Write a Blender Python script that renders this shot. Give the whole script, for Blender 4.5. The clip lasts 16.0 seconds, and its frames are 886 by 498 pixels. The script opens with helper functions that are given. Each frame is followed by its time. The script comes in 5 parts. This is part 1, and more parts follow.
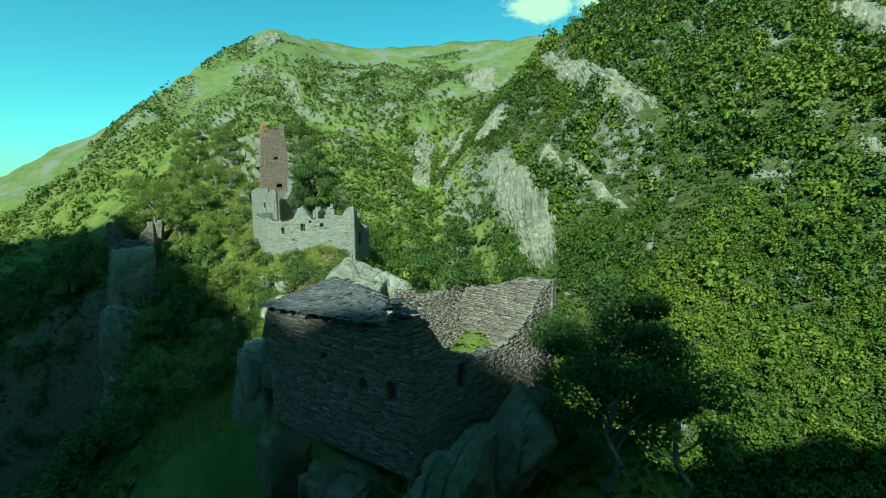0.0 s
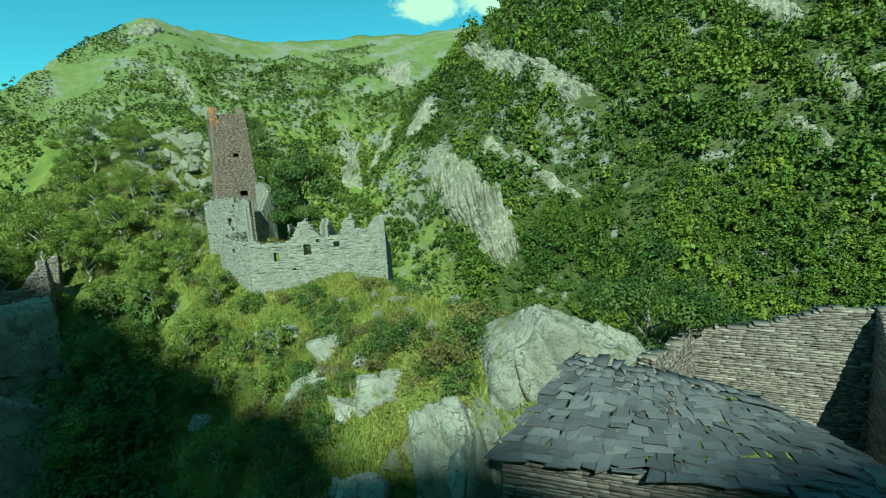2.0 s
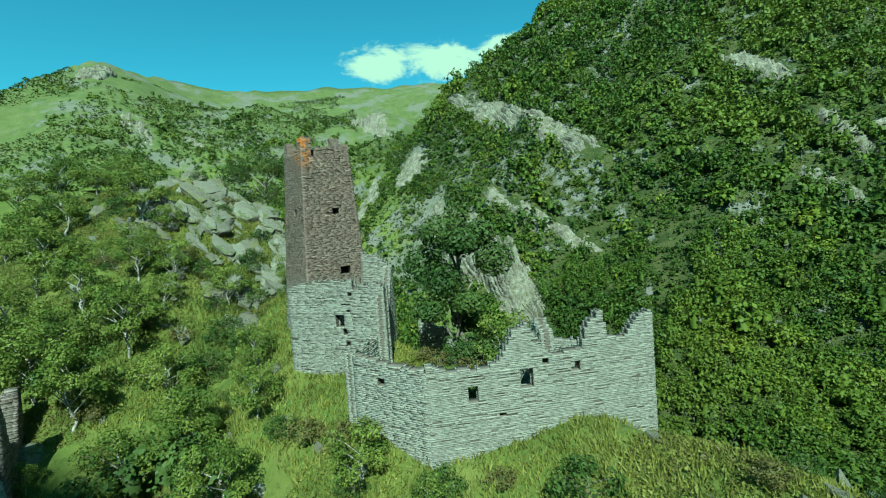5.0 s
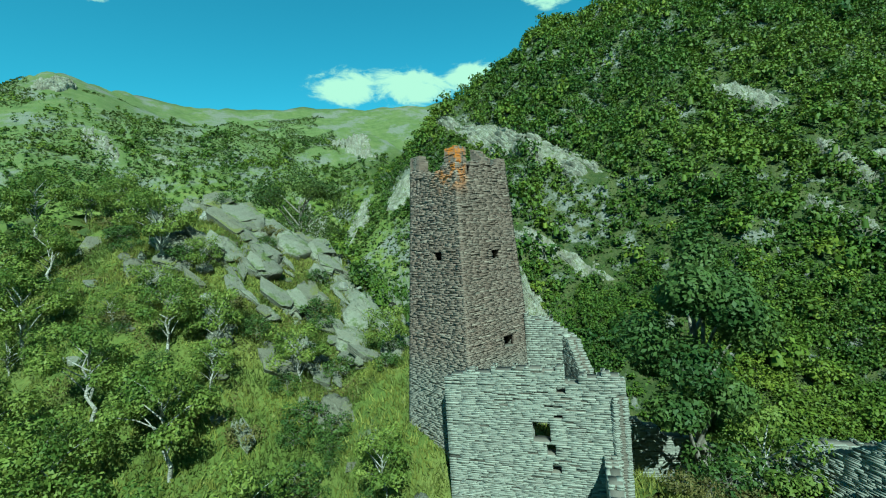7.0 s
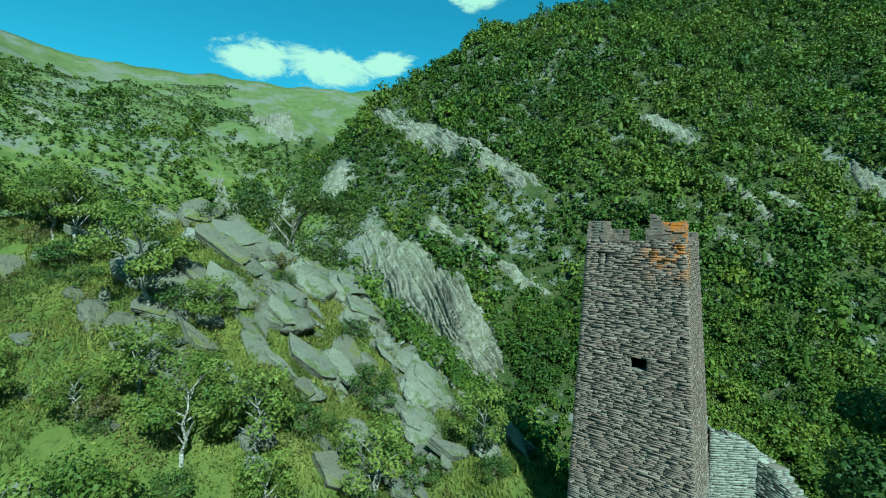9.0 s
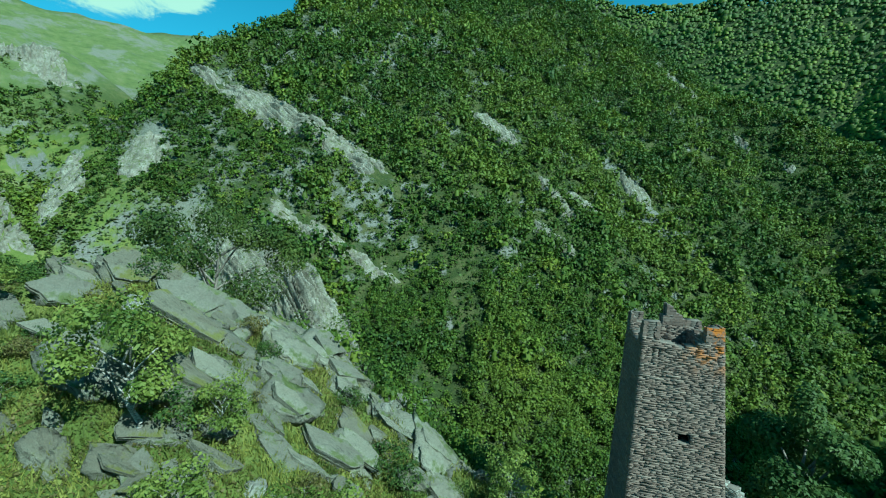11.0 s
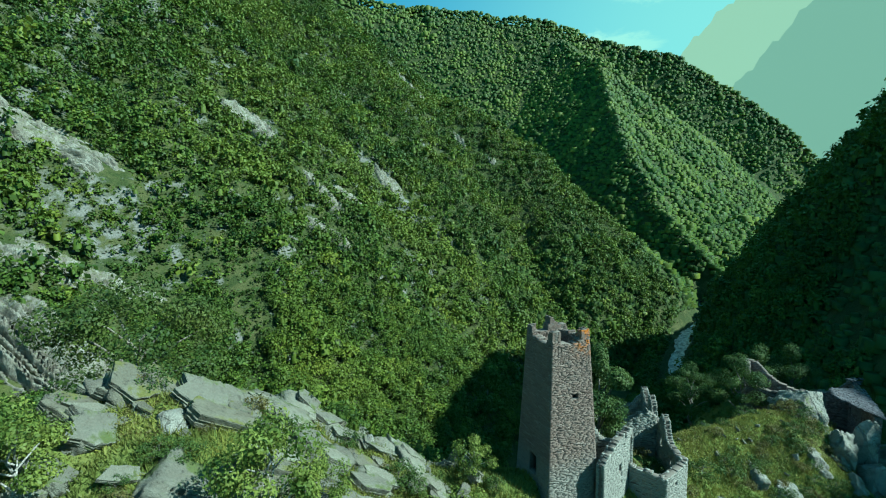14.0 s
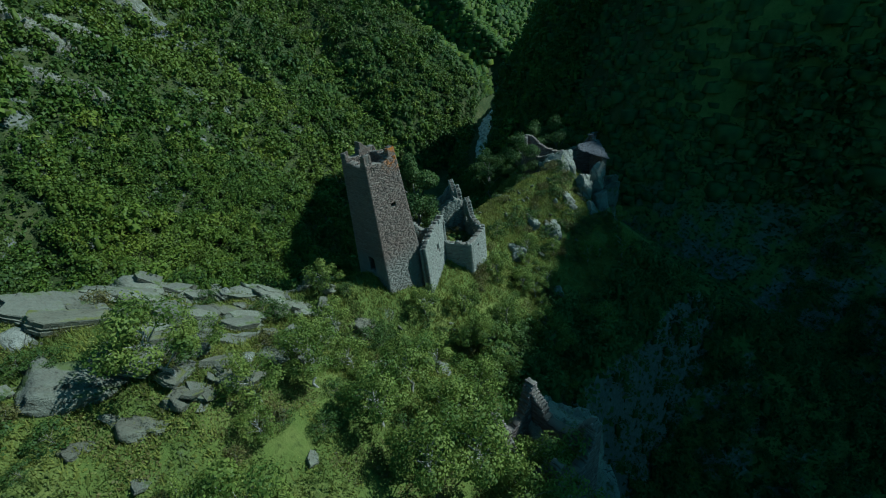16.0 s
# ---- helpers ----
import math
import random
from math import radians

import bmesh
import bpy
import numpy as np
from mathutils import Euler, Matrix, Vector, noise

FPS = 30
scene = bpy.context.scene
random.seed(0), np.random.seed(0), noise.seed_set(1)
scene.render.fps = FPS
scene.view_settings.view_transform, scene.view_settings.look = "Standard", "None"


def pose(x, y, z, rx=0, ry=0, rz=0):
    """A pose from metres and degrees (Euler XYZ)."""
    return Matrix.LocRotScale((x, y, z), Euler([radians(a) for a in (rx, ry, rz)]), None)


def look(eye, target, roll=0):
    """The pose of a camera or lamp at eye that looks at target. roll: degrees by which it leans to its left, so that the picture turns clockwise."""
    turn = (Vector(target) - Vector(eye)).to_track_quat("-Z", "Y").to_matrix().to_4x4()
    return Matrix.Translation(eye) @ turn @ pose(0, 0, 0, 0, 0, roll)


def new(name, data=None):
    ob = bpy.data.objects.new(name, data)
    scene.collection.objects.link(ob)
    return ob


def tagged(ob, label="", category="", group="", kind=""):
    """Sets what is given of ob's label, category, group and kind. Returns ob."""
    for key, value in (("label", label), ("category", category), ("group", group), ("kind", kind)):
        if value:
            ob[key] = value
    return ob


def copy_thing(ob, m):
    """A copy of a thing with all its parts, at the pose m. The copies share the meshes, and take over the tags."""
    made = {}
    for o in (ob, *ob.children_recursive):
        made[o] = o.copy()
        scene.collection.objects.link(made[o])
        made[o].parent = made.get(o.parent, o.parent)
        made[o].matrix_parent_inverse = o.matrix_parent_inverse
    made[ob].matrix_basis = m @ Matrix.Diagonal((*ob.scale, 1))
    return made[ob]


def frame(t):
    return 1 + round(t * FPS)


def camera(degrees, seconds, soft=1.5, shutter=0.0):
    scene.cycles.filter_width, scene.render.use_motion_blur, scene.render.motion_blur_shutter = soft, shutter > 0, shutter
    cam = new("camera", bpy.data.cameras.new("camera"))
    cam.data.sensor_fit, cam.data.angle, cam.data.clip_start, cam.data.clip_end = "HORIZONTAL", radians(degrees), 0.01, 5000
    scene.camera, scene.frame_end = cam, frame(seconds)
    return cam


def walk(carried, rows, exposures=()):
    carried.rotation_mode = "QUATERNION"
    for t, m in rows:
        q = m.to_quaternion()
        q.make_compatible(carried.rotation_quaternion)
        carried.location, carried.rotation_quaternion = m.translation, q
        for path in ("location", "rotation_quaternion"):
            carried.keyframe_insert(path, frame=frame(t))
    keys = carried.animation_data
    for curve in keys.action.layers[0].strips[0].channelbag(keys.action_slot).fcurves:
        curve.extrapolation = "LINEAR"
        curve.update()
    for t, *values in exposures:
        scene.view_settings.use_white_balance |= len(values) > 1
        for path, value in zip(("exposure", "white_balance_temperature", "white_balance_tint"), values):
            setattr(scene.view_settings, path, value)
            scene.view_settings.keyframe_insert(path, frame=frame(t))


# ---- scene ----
cam = camera(90.3, 16.0, soft=1.1)
PATH = [
    (0, (4.48, -87.71, 2.61), (10.945, -68.978, -0.109), -0.06),
    (0.5, (1.72, -81.88, 2.55), (9.483, -63.642, -0.096), 0.23),
    (1, (-0.79, -75.93, 2.31), (8.141, -58.249, -0.460), -0.14),
    (1.5, (-3.27, -70.30, 2.40), (6.466, -53.088, -0.561), -2.10),
    (2, (-5.32, -64.00, 2.59), (4.843, -47.013, -0.261), -3.51),
    (2.5, (-7.10, -58.88, 2.97), (3.425, -42.065, 0.453), -4.20),
    (3, (-8.58, -54.22, 3.63), (2.397, -37.667, 1.340), -3.83),
    (3.5, (-9.81, -48.67, 4.05), (1.538, -32.349, 1.826), -2.78),
    (4, (-10.93, -43.46, 4.55), (0.773, -27.345, 2.673), -2.21),
    (4.2, (-11.53, -41.75, 4.96), (0.295, -25.703, 3.325), -2.54),
    (6.3, (-15.42, -22.97, 6.73), (-2.479, -7.715, 6.664), -5.41),
    (6.5, (-16.00, -21.31, 7.44), (-2.887, -6.210, 7.310), -5.29),
    (7, (-16.56, -16.87, 8.35), (-3.151, -2.030, 8.546), -3.84),
    (7.5, (-17.50, -13.33, 9.54), (-3.632, 1.075, 9.838), -2.61),
    (8, (-17.70, -9.42, 10.80), (-3.114, 4.263, 10.964), -1.48),
    (8.2, (-17.90, -8.06, 11.14), (-3.046, 5.329, 11.274), -1.06),
    (10.3, (-23.52, 5.56, 17.20), (-4.984, 13.007, 16.168), 1.72),
    (10.5, (-23.84, 6.50, 17.71), (-5.007, 13.159, 16.627), 1.80),
    (11, (-24.79, 9.41, 19.06), (-5.296, 13.680, 17.767), 2.09),
    (11.5, (-25.96, 12.35, 20.48), (-6.123, 14.563, 19.236), 1.80),
    (12, (-27.08, 15.15, 21.77), (-7.117, 15.689, 20.726), 2.04),
    (12.5, (-28.14, 18.06, 22.86), (-8.193, 16.944, 21.865), 2.48),
    (13, (-29.19, 20.78, 23.89), (-9.419, 17.943, 22.947), 3.08),
    (13.5, (-30.49, 23.54, 24.77), (-11.151, 18.565, 23.614), 1.18),
    (14, (-31.50, 25.69, 25.36), (-12.870, 18.686, 23.341), -0.76),
    (14.5, (-32.59, 26.98, 25.84), (-15.002, 17.992, 22.729), -3.37),
    (15, (-34.22, 28.11, 26.42), (-18.163, 17.211, 21.578), -5.82),
    (15.5, (-35.04, 28.41, 27.31), (-20.908, 16.534, 19.608), -6.90),
    (16, (-35.63, 26.85, 27.58), (-22.787, 15.433, 17.351), -8.06),
]
# seconds, stops, kelvin, tint: the picture is graded towards teal and fades out at the end
EXPOSURES = [(0.0, 1.08, 5500, -29), (2.5, 1.06, 5450, -31), (4.0, 1.0, 5300, -30), (7.0, 0.92, 5000, -29), (10.5, 0.86, 4700, -25), (13.0, 0.98, 4950, -21), (14.4, 1.12, 4900, -16), (15.0, 1.06, 4700, -13), (15.5, 0.8, 4780, -10), (16.0, 0.1, 4800, -10)]
walk(cam, [(t, look(eye, target, roll)) for t, eye, target, roll in PATH], EXPOSURES)
# bank of cloud: azimuth, height above the horizon (degrees), reach, flatness
CLOUDS = [(31.0, 21.0, 0.13, 2.2), (39.0, 21.0, 0.15, 2.4), (47.0, 22.0, 0.10, 2.6), (58.0, 29.0, 0.10, 2.6), (98.0, 29.5, 0.12, 2.6), (131.0, 17.0, 0.13, 2.0), (136.0, 23.0, 0.14, 2.6), (4.0, 27.5, 0.05, 2.0)]
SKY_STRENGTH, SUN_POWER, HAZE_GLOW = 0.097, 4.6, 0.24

# ---- light ----
SUN_AZ, SUN_EL = 215.0, 41.0          # degrees: where the sun stands, clockwise from +y
world = bpy.data.worlds.new("sky")
scene.world = world
world.use_nodes = True
wn, wl = world.node_tree.nodes, world.node_tree.links
wn.clear()
sky = wn.new("ShaderNodeTexSky")
sky.sky_type, sky.sun_disc = "NISHITA", False
sky.sun_elevation, sky.sun_rotation = radians(SUN_EL), radians(SUN_AZ)
sky.air_density, sky.dust_density, sky.ozone_density = 1.0, 0.6, 1.5


def sky_way(az, el):
    a, e = radians(az), radians(el)
    return (math.sin(a) * math.cos(e), math.cos(a) * math.cos(e), math.sin(e))


tc = wn.new("ShaderNodeTexCoord")
cn = wn.new("ShaderNodeTexNoise")
cn.inputs["Scale"].default_value, cn.inputs["Detail"].default_value, cn.inputs["Roughness"].default_value = 13.0, 10.0, 0.68
cn.inputs["Distortion"].default_value = 0.4
cmap = wn.new("ShaderNodeMapping")
cmap.inputs["Scale"].default_value = (1.0, 1.0, 2.2)
wl.new(tc.outputs["Generated"], cmap.inputs["Vector"])
wl.new(cmap.outputs["Vector"], cn.inputs["Vector"])
total = None
for az, el, half, flat in CLOUDS:
    sub = wn.new("ShaderNodeVectorMath")
    sub.operation = "SUBTRACT"
    sub.inputs[1].default_value = sky_way(az, el)
    wl.new(tc.outputs["Generated"], sub.inputs[0])
    sc = wn.new("ShaderNodeVectorMath")
    sc.operation = "MULTIPLY"
    sc.inputs[1].default_value = (1.0, 1.0, flat)
    wl.new(sub.outputs[0], sc.inputs[0])
    ln = wn.new("ShaderNodeVectorMath")
    ln.operation = "LENGTH"
    wl.new(sc.outputs[0], ln.inputs[0])
    mr = wn.new("ShaderNodeMapRange")
    mr.inputs["From Min"].default_value, mr.inputs["From Max"].default_value = half, 0.0
    wl.new(ln.outputs["Value"], mr.inputs["Value"])
    if total is None:
        total = mr.outputs[0]
    else:
        mx = wn.new("ShaderNodeMath")
        mx.operation = "MAXIMUM"
        wl.new(total, mx.inputs[0])
        wl.new(mr.outputs[0], mx.inputs[1])
        total = mx.outputs[0]
addn = wn.new("ShaderNodeMath")
addn.operation = "MULTIPLY_ADD"
addn.inputs[1].default_value = 0.75
wl.new(total, addn.inputs[0])
wl.new(cn.outputs["Fac"], addn.inputs[2])
cr = wn.new("ShaderNodeMapRange")
cr.interpolation_type = "SMOOTHSTEP"
cr.inputs["From Min"].default_value, cr.inputs["From Max"].default_value = 0.78, 1.0
cut = wn.new("ShaderNodeMath")
cut.operation = "MULTIPLY"
gt = wn.new("ShaderNodeMath")
gt.operation = "GREATER_THAN"
gt.inputs[1].default_value = 0.02
wl.new(total, gt.inputs[0])
wl.new(addn.outputs[0], cr.inputs["Value"])
wl.new(cr.outputs[0], cut.inputs[0])
wl.new(gt.outputs[0], cut.inputs[1])
cmix = wn.new("ShaderNodeMixRGB")
cmix.inputs["Color2"].default_value = (4.0, 4.9, 3.6, 1)
wl.new(cut.outputs[0], cmix.inputs["Fac"])
deep = wn.new("ShaderNodeMixRGB")
deep.blend_type = "MULTIPLY"
deep.inputs["Fac"].default_value, deep.inputs["Color2"].default_value = 1.0, (0.45, 0.86, 0.75, 1)
wl.new(sky.outputs[0], deep.inputs["Color1"])
wl.new(deep.outputs[0], cmix.inputs["Color1"])
glow_sub = wn.new("ShaderNodeVectorMath")
glow_sub.operation = "DISTANCE"
glow_sub.inputs[1].default_value = sky_way(150, 14)
wl.new(tc.outputs["Generated"], glow_sub.inputs[0])
glow = wn.new("ShaderNodeMapRange")
glow.interpolation_type = "SMOOTHSTEP"
glow.inputs["From Min"].default_value, glow.inputs["From Max"].default_value = 0.85, 0.15
glow.inputs["To Max"].default_value = 0.85
wl.new(glow_sub.outputs["Value"], glow.inputs["Value"])
hazy = wn.new("ShaderNodeMixRGB")
hazy.inputs["Color2"].default_value = (2.2, 3.9, 3.1, 1)
wl.new(glow.outputs[0], hazy.inputs["Fac"])
wl.new(cmix.outputs[0], hazy.inputs["Color1"])
bg = wn.new("ShaderNodeBackground")
bg.inputs["Strength"].default_value = SKY_STRENGTH
wl.new(hazy.outputs[0], bg.inputs["Color"])
wo = wn.new("ShaderNodeOutputWorld")
wl.new(bg.outputs[0], wo.inputs["Surface"])

sun = new("sun", bpy.data.lights.new("sun", "SUN"))
sun.data.energy, sun.data.angle, sun.data.color = SUN_POWER, radians(0.5), (1.0, 0.925, 0.80)
sun.matrix_world = look((0, 0, 0), [-c for c in sky_way(SUN_AZ, SUN_EL)])

# ---- materials ----


def mat(name, base, rough=0.85):
    m = bpy.data.materials.new(name)
    m.use_nodes = True
    b = m.node_tree.nodes["Principled BSDF"]
    b.inputs["Base Color"].default_value = (*base, 1)
    b.inputs["Roughness"].default_value = rough
    b.inputs["Specular IOR Level"].default_value = 0.25
    return m


def noise_node(m, scale, detail=6.0, rough=0.6, source="Object", squash=(1, 1, 1)):
    n, l = m.node_tree.nodes, m.node_tree.links
    t = n.new("ShaderNodeTexCoord")
    g = n.new("ShaderNodeMapping")
    g.inputs["Scale"].default_value = squash
    l.new(t.outputs[source], g.inputs["Vector"])
    x = n.new("ShaderNodeTexNoise")
    x.inputs["Scale"].default_value, x.inputs["Detail"].default_value, x.inputs["Roughness"].default_value = scale, detail, rough
    l.new(g.outputs[0], x.inputs["Vector"])
    return x.outputs["Fac"]


def ramp(m, fac, stops):
    n, l = m.node_tree.nodes, m.node_tree.links
    r = n.new("ShaderNodeValToRGB")
    while len(r.color_ramp.elements) < len(stops):
        r.color_ramp.elements.new(0.5)
    for e, (p, c) in zip(r.color_ramp.elements, stops):
        e.position, e.color = p, (*c, 1) if len(c) == 3 else c
    l.new(fac, r.inputs["Fac"])
    return r.outputs["Color"]


def mix(m, fac, a, b, kind="MIX"):
    n, l = m.node_tree.nodes, m.node_tree.links
    x = n.new("ShaderNodeMixRGB")
    x.blend_type = kind
    for k, v in (("Fac", fac), ("Color1", a), ("Color2", b)):
        if isinstance(v, (int, float)):
            x.inputs[k].default_value = v
        elif isinstance(v, tuple):
            x.inputs[k].default_value = (*v, 1)
        else:
            l.new(v, x.inputs[k])
    return x.outputs["Color"]


def math_node(m, op, a, b=0.0):
    n, l = m.node_tree.nodes, m.node_tree.links
    x = n.new("ShaderNodeMath")
    x.operation = op
    for k, v in enumerate((a, b)):
        if isinstance(v, (int, float)):
            x.inputs[k].default_value = v
        else:
            l.new(v, x.inputs[k])
    return x.outputs[0]


def step(m, v, lo, hi):
    n, l = m.node_tree.nodes, m.node_tree.links
    x = n.new("ShaderNodeMapRange")
    x.interpolation_type = "SMOOTHSTEP"
    x.inputs["From Min"].default_value, x.inputs["From Max"].default_value = lo, hi
    l.new(v, x.inputs["Value"])
    return x.outputs[0]


def finish(m, color, height=None, strength=0.4, distance=0.05):
    n, l = m.node_tree.nodes, m.node_tree.links
    b = n["Principled BSDF"]
    l.new(color, b.inputs["Base Color"])
    if height is not None:
        u = n.new("ShaderNodeBump")
        u.inputs["Strength"].default_value, u.inputs["Distance"].default_value = strength, distance
        l.new(height, u.inputs["Height"])
        l.new(u.outputs[0], b.inputs["Normal"])
    return m


def island(m, low, high):
    n, l = m.node_tree.nodes, m.node_tree.links
    g = n.new("ShaderNodeNewGeometry")
    return ramp(m, g.outputs["Random Per Island"], ((0.0, low), (1.0, high)))


CROWN_SCALE = {"grass_blades": 0.4}


def leaf_mat(name, dark, light, tip, by_tree=False):
    """Foliage: each clump its own tone, a broad drift of tone, thin leaves that let some light through.
    by_tree: every tree of a wood has a green of its own, kept in the mesh as "tone"."""
    m = mat(name, light, 0.6)
    n, l = m.node_tree.nodes, m.node_tree.links
    g = n.new("ShaderNodeNewGeometry")
    c = ramp(m, g.outputs["Random Per Island"], ((0.0, dark), (0.6, light), (1.0, tip)))
    if by_tree:
        at = n.new("ShaderNodeAttribute")
        at.attribute_name = "tone"
        own = ramp(m, at.outputs["Fac"], ((0.0, dark), (0.45, mix_of(dark, light, 0.55)), (0.8, light), (1.0, tip)))
        c = mix(m, 0.72, c, own)
    else:
        oi = n.new("ShaderNodeObjectInfo")
        c = mix(m, math_node(m, "MULTIPLY", oi.outputs["Random"], 0.35), c, tip)
        crown = noise_node(m, CROWN_SCALE.get(name, 0.3), 2.0, 0.4)
        c = mix(m, step(m, crown, 0.38, 0.66), mix(m, 0.35, c, tip), mix(m, 0.8, c, dark))
    c = mix(m, step(m, noise_node(m, 0.013, 3.0, 0.5), 0.45, 0.62), c, mix(m, 0.35, c, tip))
    b = n["Principled BSDF"]
    l.new(c, b.inputs["Base Color"])
    tr = n.new("ShaderNodeBsdfTranslucent")
    l.new(c, tr.inputs["Color"])
    ms = n.new("ShaderNodeMixShader")
    ms.inputs[0].default_value = 0.2 if by_tree else 0.3
    out = n["Material Output"]
    l.new(b.outputs[0], ms.inputs[1])
    l.new(tr.outputs[0], ms.inputs[2])
    l.new(ms.outputs[0], out.inputs["Surface"])
    return m


def mix_of(a, b, f):
    return tuple(p + (q - p) * f for p, q in zip(a, b))


def slope_up(m):
    n, l = m.node_tree.nodes, m.node_tree.links
    g = n.new("ShaderNodeNewGeometry")
    s = n.new("ShaderNodeSeparateXYZ")
    l.new(g.outputs["True Normal"], s.inputs[0])
    return s.outputs["Z"]


def place_of(m):
    n, l = m.node_tree.nodes, m.node_tree.links
    g = n.new("ShaderNodeNewGeometry")
    s = n.new("ShaderNodeSeparateXYZ")
    l.new(g.outputs["Position"], s.inputs[0])
    return s.outputs


def crack_lines(m, scale):
    """Narrow lines between uneven blocks, stretched along the beds."""
    n, l = m.node_tree.nodes, m.node_tree.links
    t = n.new("ShaderNodeTexCoord")
    g = n.new("ShaderNodeMapping")
    g.inputs["Scale"].default_value, g.inputs["Rotation"].default_value = (1.0, 2.2, 0.7), (0.5, 0.3, 0.4)
    l.new(t.outputs["Object"], g.inputs["Vector"])
    bend = n.new("ShaderNodeTexNoise")
    bend.inputs["Scale"].default_value = 1.6
    l.new(g.outputs[0], bend.inputs["Vector"])
    add = n.new("ShaderNodeMixRGB")
    add.blend_type = "ADD"
    add.inputs["Fac"].default_value = 0.6
    l.new(g.outputs[0], add.inputs["Color1"])
    l.new(bend.outputs["Color"], add.inputs["Color2"])
    v = n.new("ShaderNodeTexVoronoi")
    v.feature = "DISTANCE_TO_EDGE"
    v.inputs["Scale"].default_value = scale
    l.new(add.outputs[0], v.inputs["Vector"])
    return step(m, v.outputs["Distance"], 0.024, 0.006)


def rock_mat(name, a, b, c, moss=(0.09, 0.11, 0.035), amount=0.5, cracked=0.7):
    m = mat(name, a, 0.8)
    n1 = noise_node(m, 0.35, 8.0, 0.65)
    n2 = noise_node(m, 4.0, 8.0, 0.7, squash=(1, 1, 3))
    n3 = noise_node(m, 22.0, 4.0, 0.6)
    col = ramp(m, n1, ((0.3, a), (0.5, b), (0.7, c)))
    col = mix(m, step(m, n2, 0.55, 0.7), col, tuple(v * 0.55 for v in a))
    col = mix(m, 0.35, col, ramp(m, n3, ((0.3, (0.25, 0.25, 0.25)), (0.75, (1, 1, 1)))), "MULTIPLY")
    n4 = noise_node(m, 1.3, 7.0, 0.65, squash=(1, 1.6, 0.8))
    crack = math_node(m, "MULTIPLY", math_node(m, "MULTIPLY", crack_lines(m, 0.55), step(m, n1, 0.42, 0.56)), cracked)
    col = mix(m, crack, col, tuple(v * 0.3 for v in a))
    mo = math_node(m, "MULTIPLY", step(m, noise_node(m, 1.1, 6.0, 0.7), 0.62 - 0.2 * amount, 0.75 - 0.2 * amount), step(m, slope_up(m), 0.2, 0.6))
    col = mix(m, mo, col, moss)
    relief = math_node(m, "ADD", math_node(m, "MULTIPLY", n4, 2.2), math_node(m, "ADD", math_node(m, "MULTIPLY", n2, 0.6), math_node(m, "MULTIPLY", n3, 0.2)))
    return finish(m, col, math_node(m, "SUBTRACT", relief, math_node(m, "MULTIPLY", crack, 0.5)), 0.9, 0.22)


def masonry_mat(name, tones, lichen=False, weathered=(0.20, 0.215, 0.185)):
    m = mat(name, tones[1], 0.85)
    n, l = m.node_tree.nodes, m.node_tree.links
    g = n.new("ShaderNodeNewGeometry")
    oi = n.new("ShaderNodeObjectInfo")
    rnd = math_node(m, "FRACT", math_node(m, "ADD", g.outputs["Random Per Island"], oi.outputs["Random"]))
    col = ramp(m, rnd, tuple((k / (len(tones) - 1), t) for k, t in enumerate(tones)))
    big = noise_node(m, 0.5, 5.0, 0.6, source="Object")
    col = mix(m, step(m, big, 0.4, 0.65), col, mix(m, 0.35, col, weathered))
    fine = noise_node(m, 14.0, 6.0, 0.7, squash=(1, 1, 2.5))
    col = mix(m, 0.45, col, ramp(m, fine, ((0.3, (0.35, 0.35, 0.35)), (0.7, (1.1, 1.1, 1.1)))), "MULTIPLY")
    if lichen:
        p = place_of(m)
        up = step(m, p["Z"], 11.2, 13.2)
        side = math_node(m, "MULTIPLY", step(m, p["Y"], 2.4, 0.6), step(m, p["X"], 1.0, 0.2))
        spot = step(m, noise_node(m, 1.6, 6.0, 0.7), 0.45, 0.56)
        col = mix(m, math_node(m, "MULTIPLY", math_node(m, "MULTIPLY", up, side), spot), col, (0.42, 0.15, 0.02))
        pale = step(m, p["Z"], 3.5, 0.5)
        col = mix(m, math_node(m, "MULTIPLY", pale, 0.55), col, (0.21, 0.225, 0.195))
    return finish(m, col, fine, 0.3, 0.02)


ROCK = rock_mat("slate_rock", (0.105, 0.098, 0.075), (0.18, 0.18, 0.14), (0.27, 0.275, 0.215), amount=0.7, cracked=0.0)
PALE_ROCK = rock_mat("pale_rock", (0.19, 0.175, 0.14), (0.30, 0.30, 0.25), (0.42, 0.42, 0.36), amount=0.5)
PALE_SLAB = rock_mat("pale_slab", (0.14, 0.13, 0.098), (0.22, 0.222, 0.168), (0.31, 0.315, 0.245), amount=0.6, cracked=0.0)
SLAB = rock_mat("weathered_slab", (0.10, 0.09, 0.064), (0.165, 0.163, 0.12), (0.26, 0.265, 0.205), moss=(0.12, 0.125, 0.035), amount=0.75, cracked=0.0)
CLIFF = rock_mat("cliff_rock", (0.10, 0.088, 0.064), (0.225, 0.215, 0.165), (0.37, 0.36, 0.295), moss=(0.085, 0.10, 0.025), amount=0.7)
TOWER_STONE = masonry_mat("tower_masonry", ((0.135, 0.10, 0.082), (0.175, 0.132, 0.106), (0.21, 0.16, 0.13), (0.155, 0.122, 0.10), (0.28, 0.232, 0.19)), True, (0.21, 0.175, 0.145))
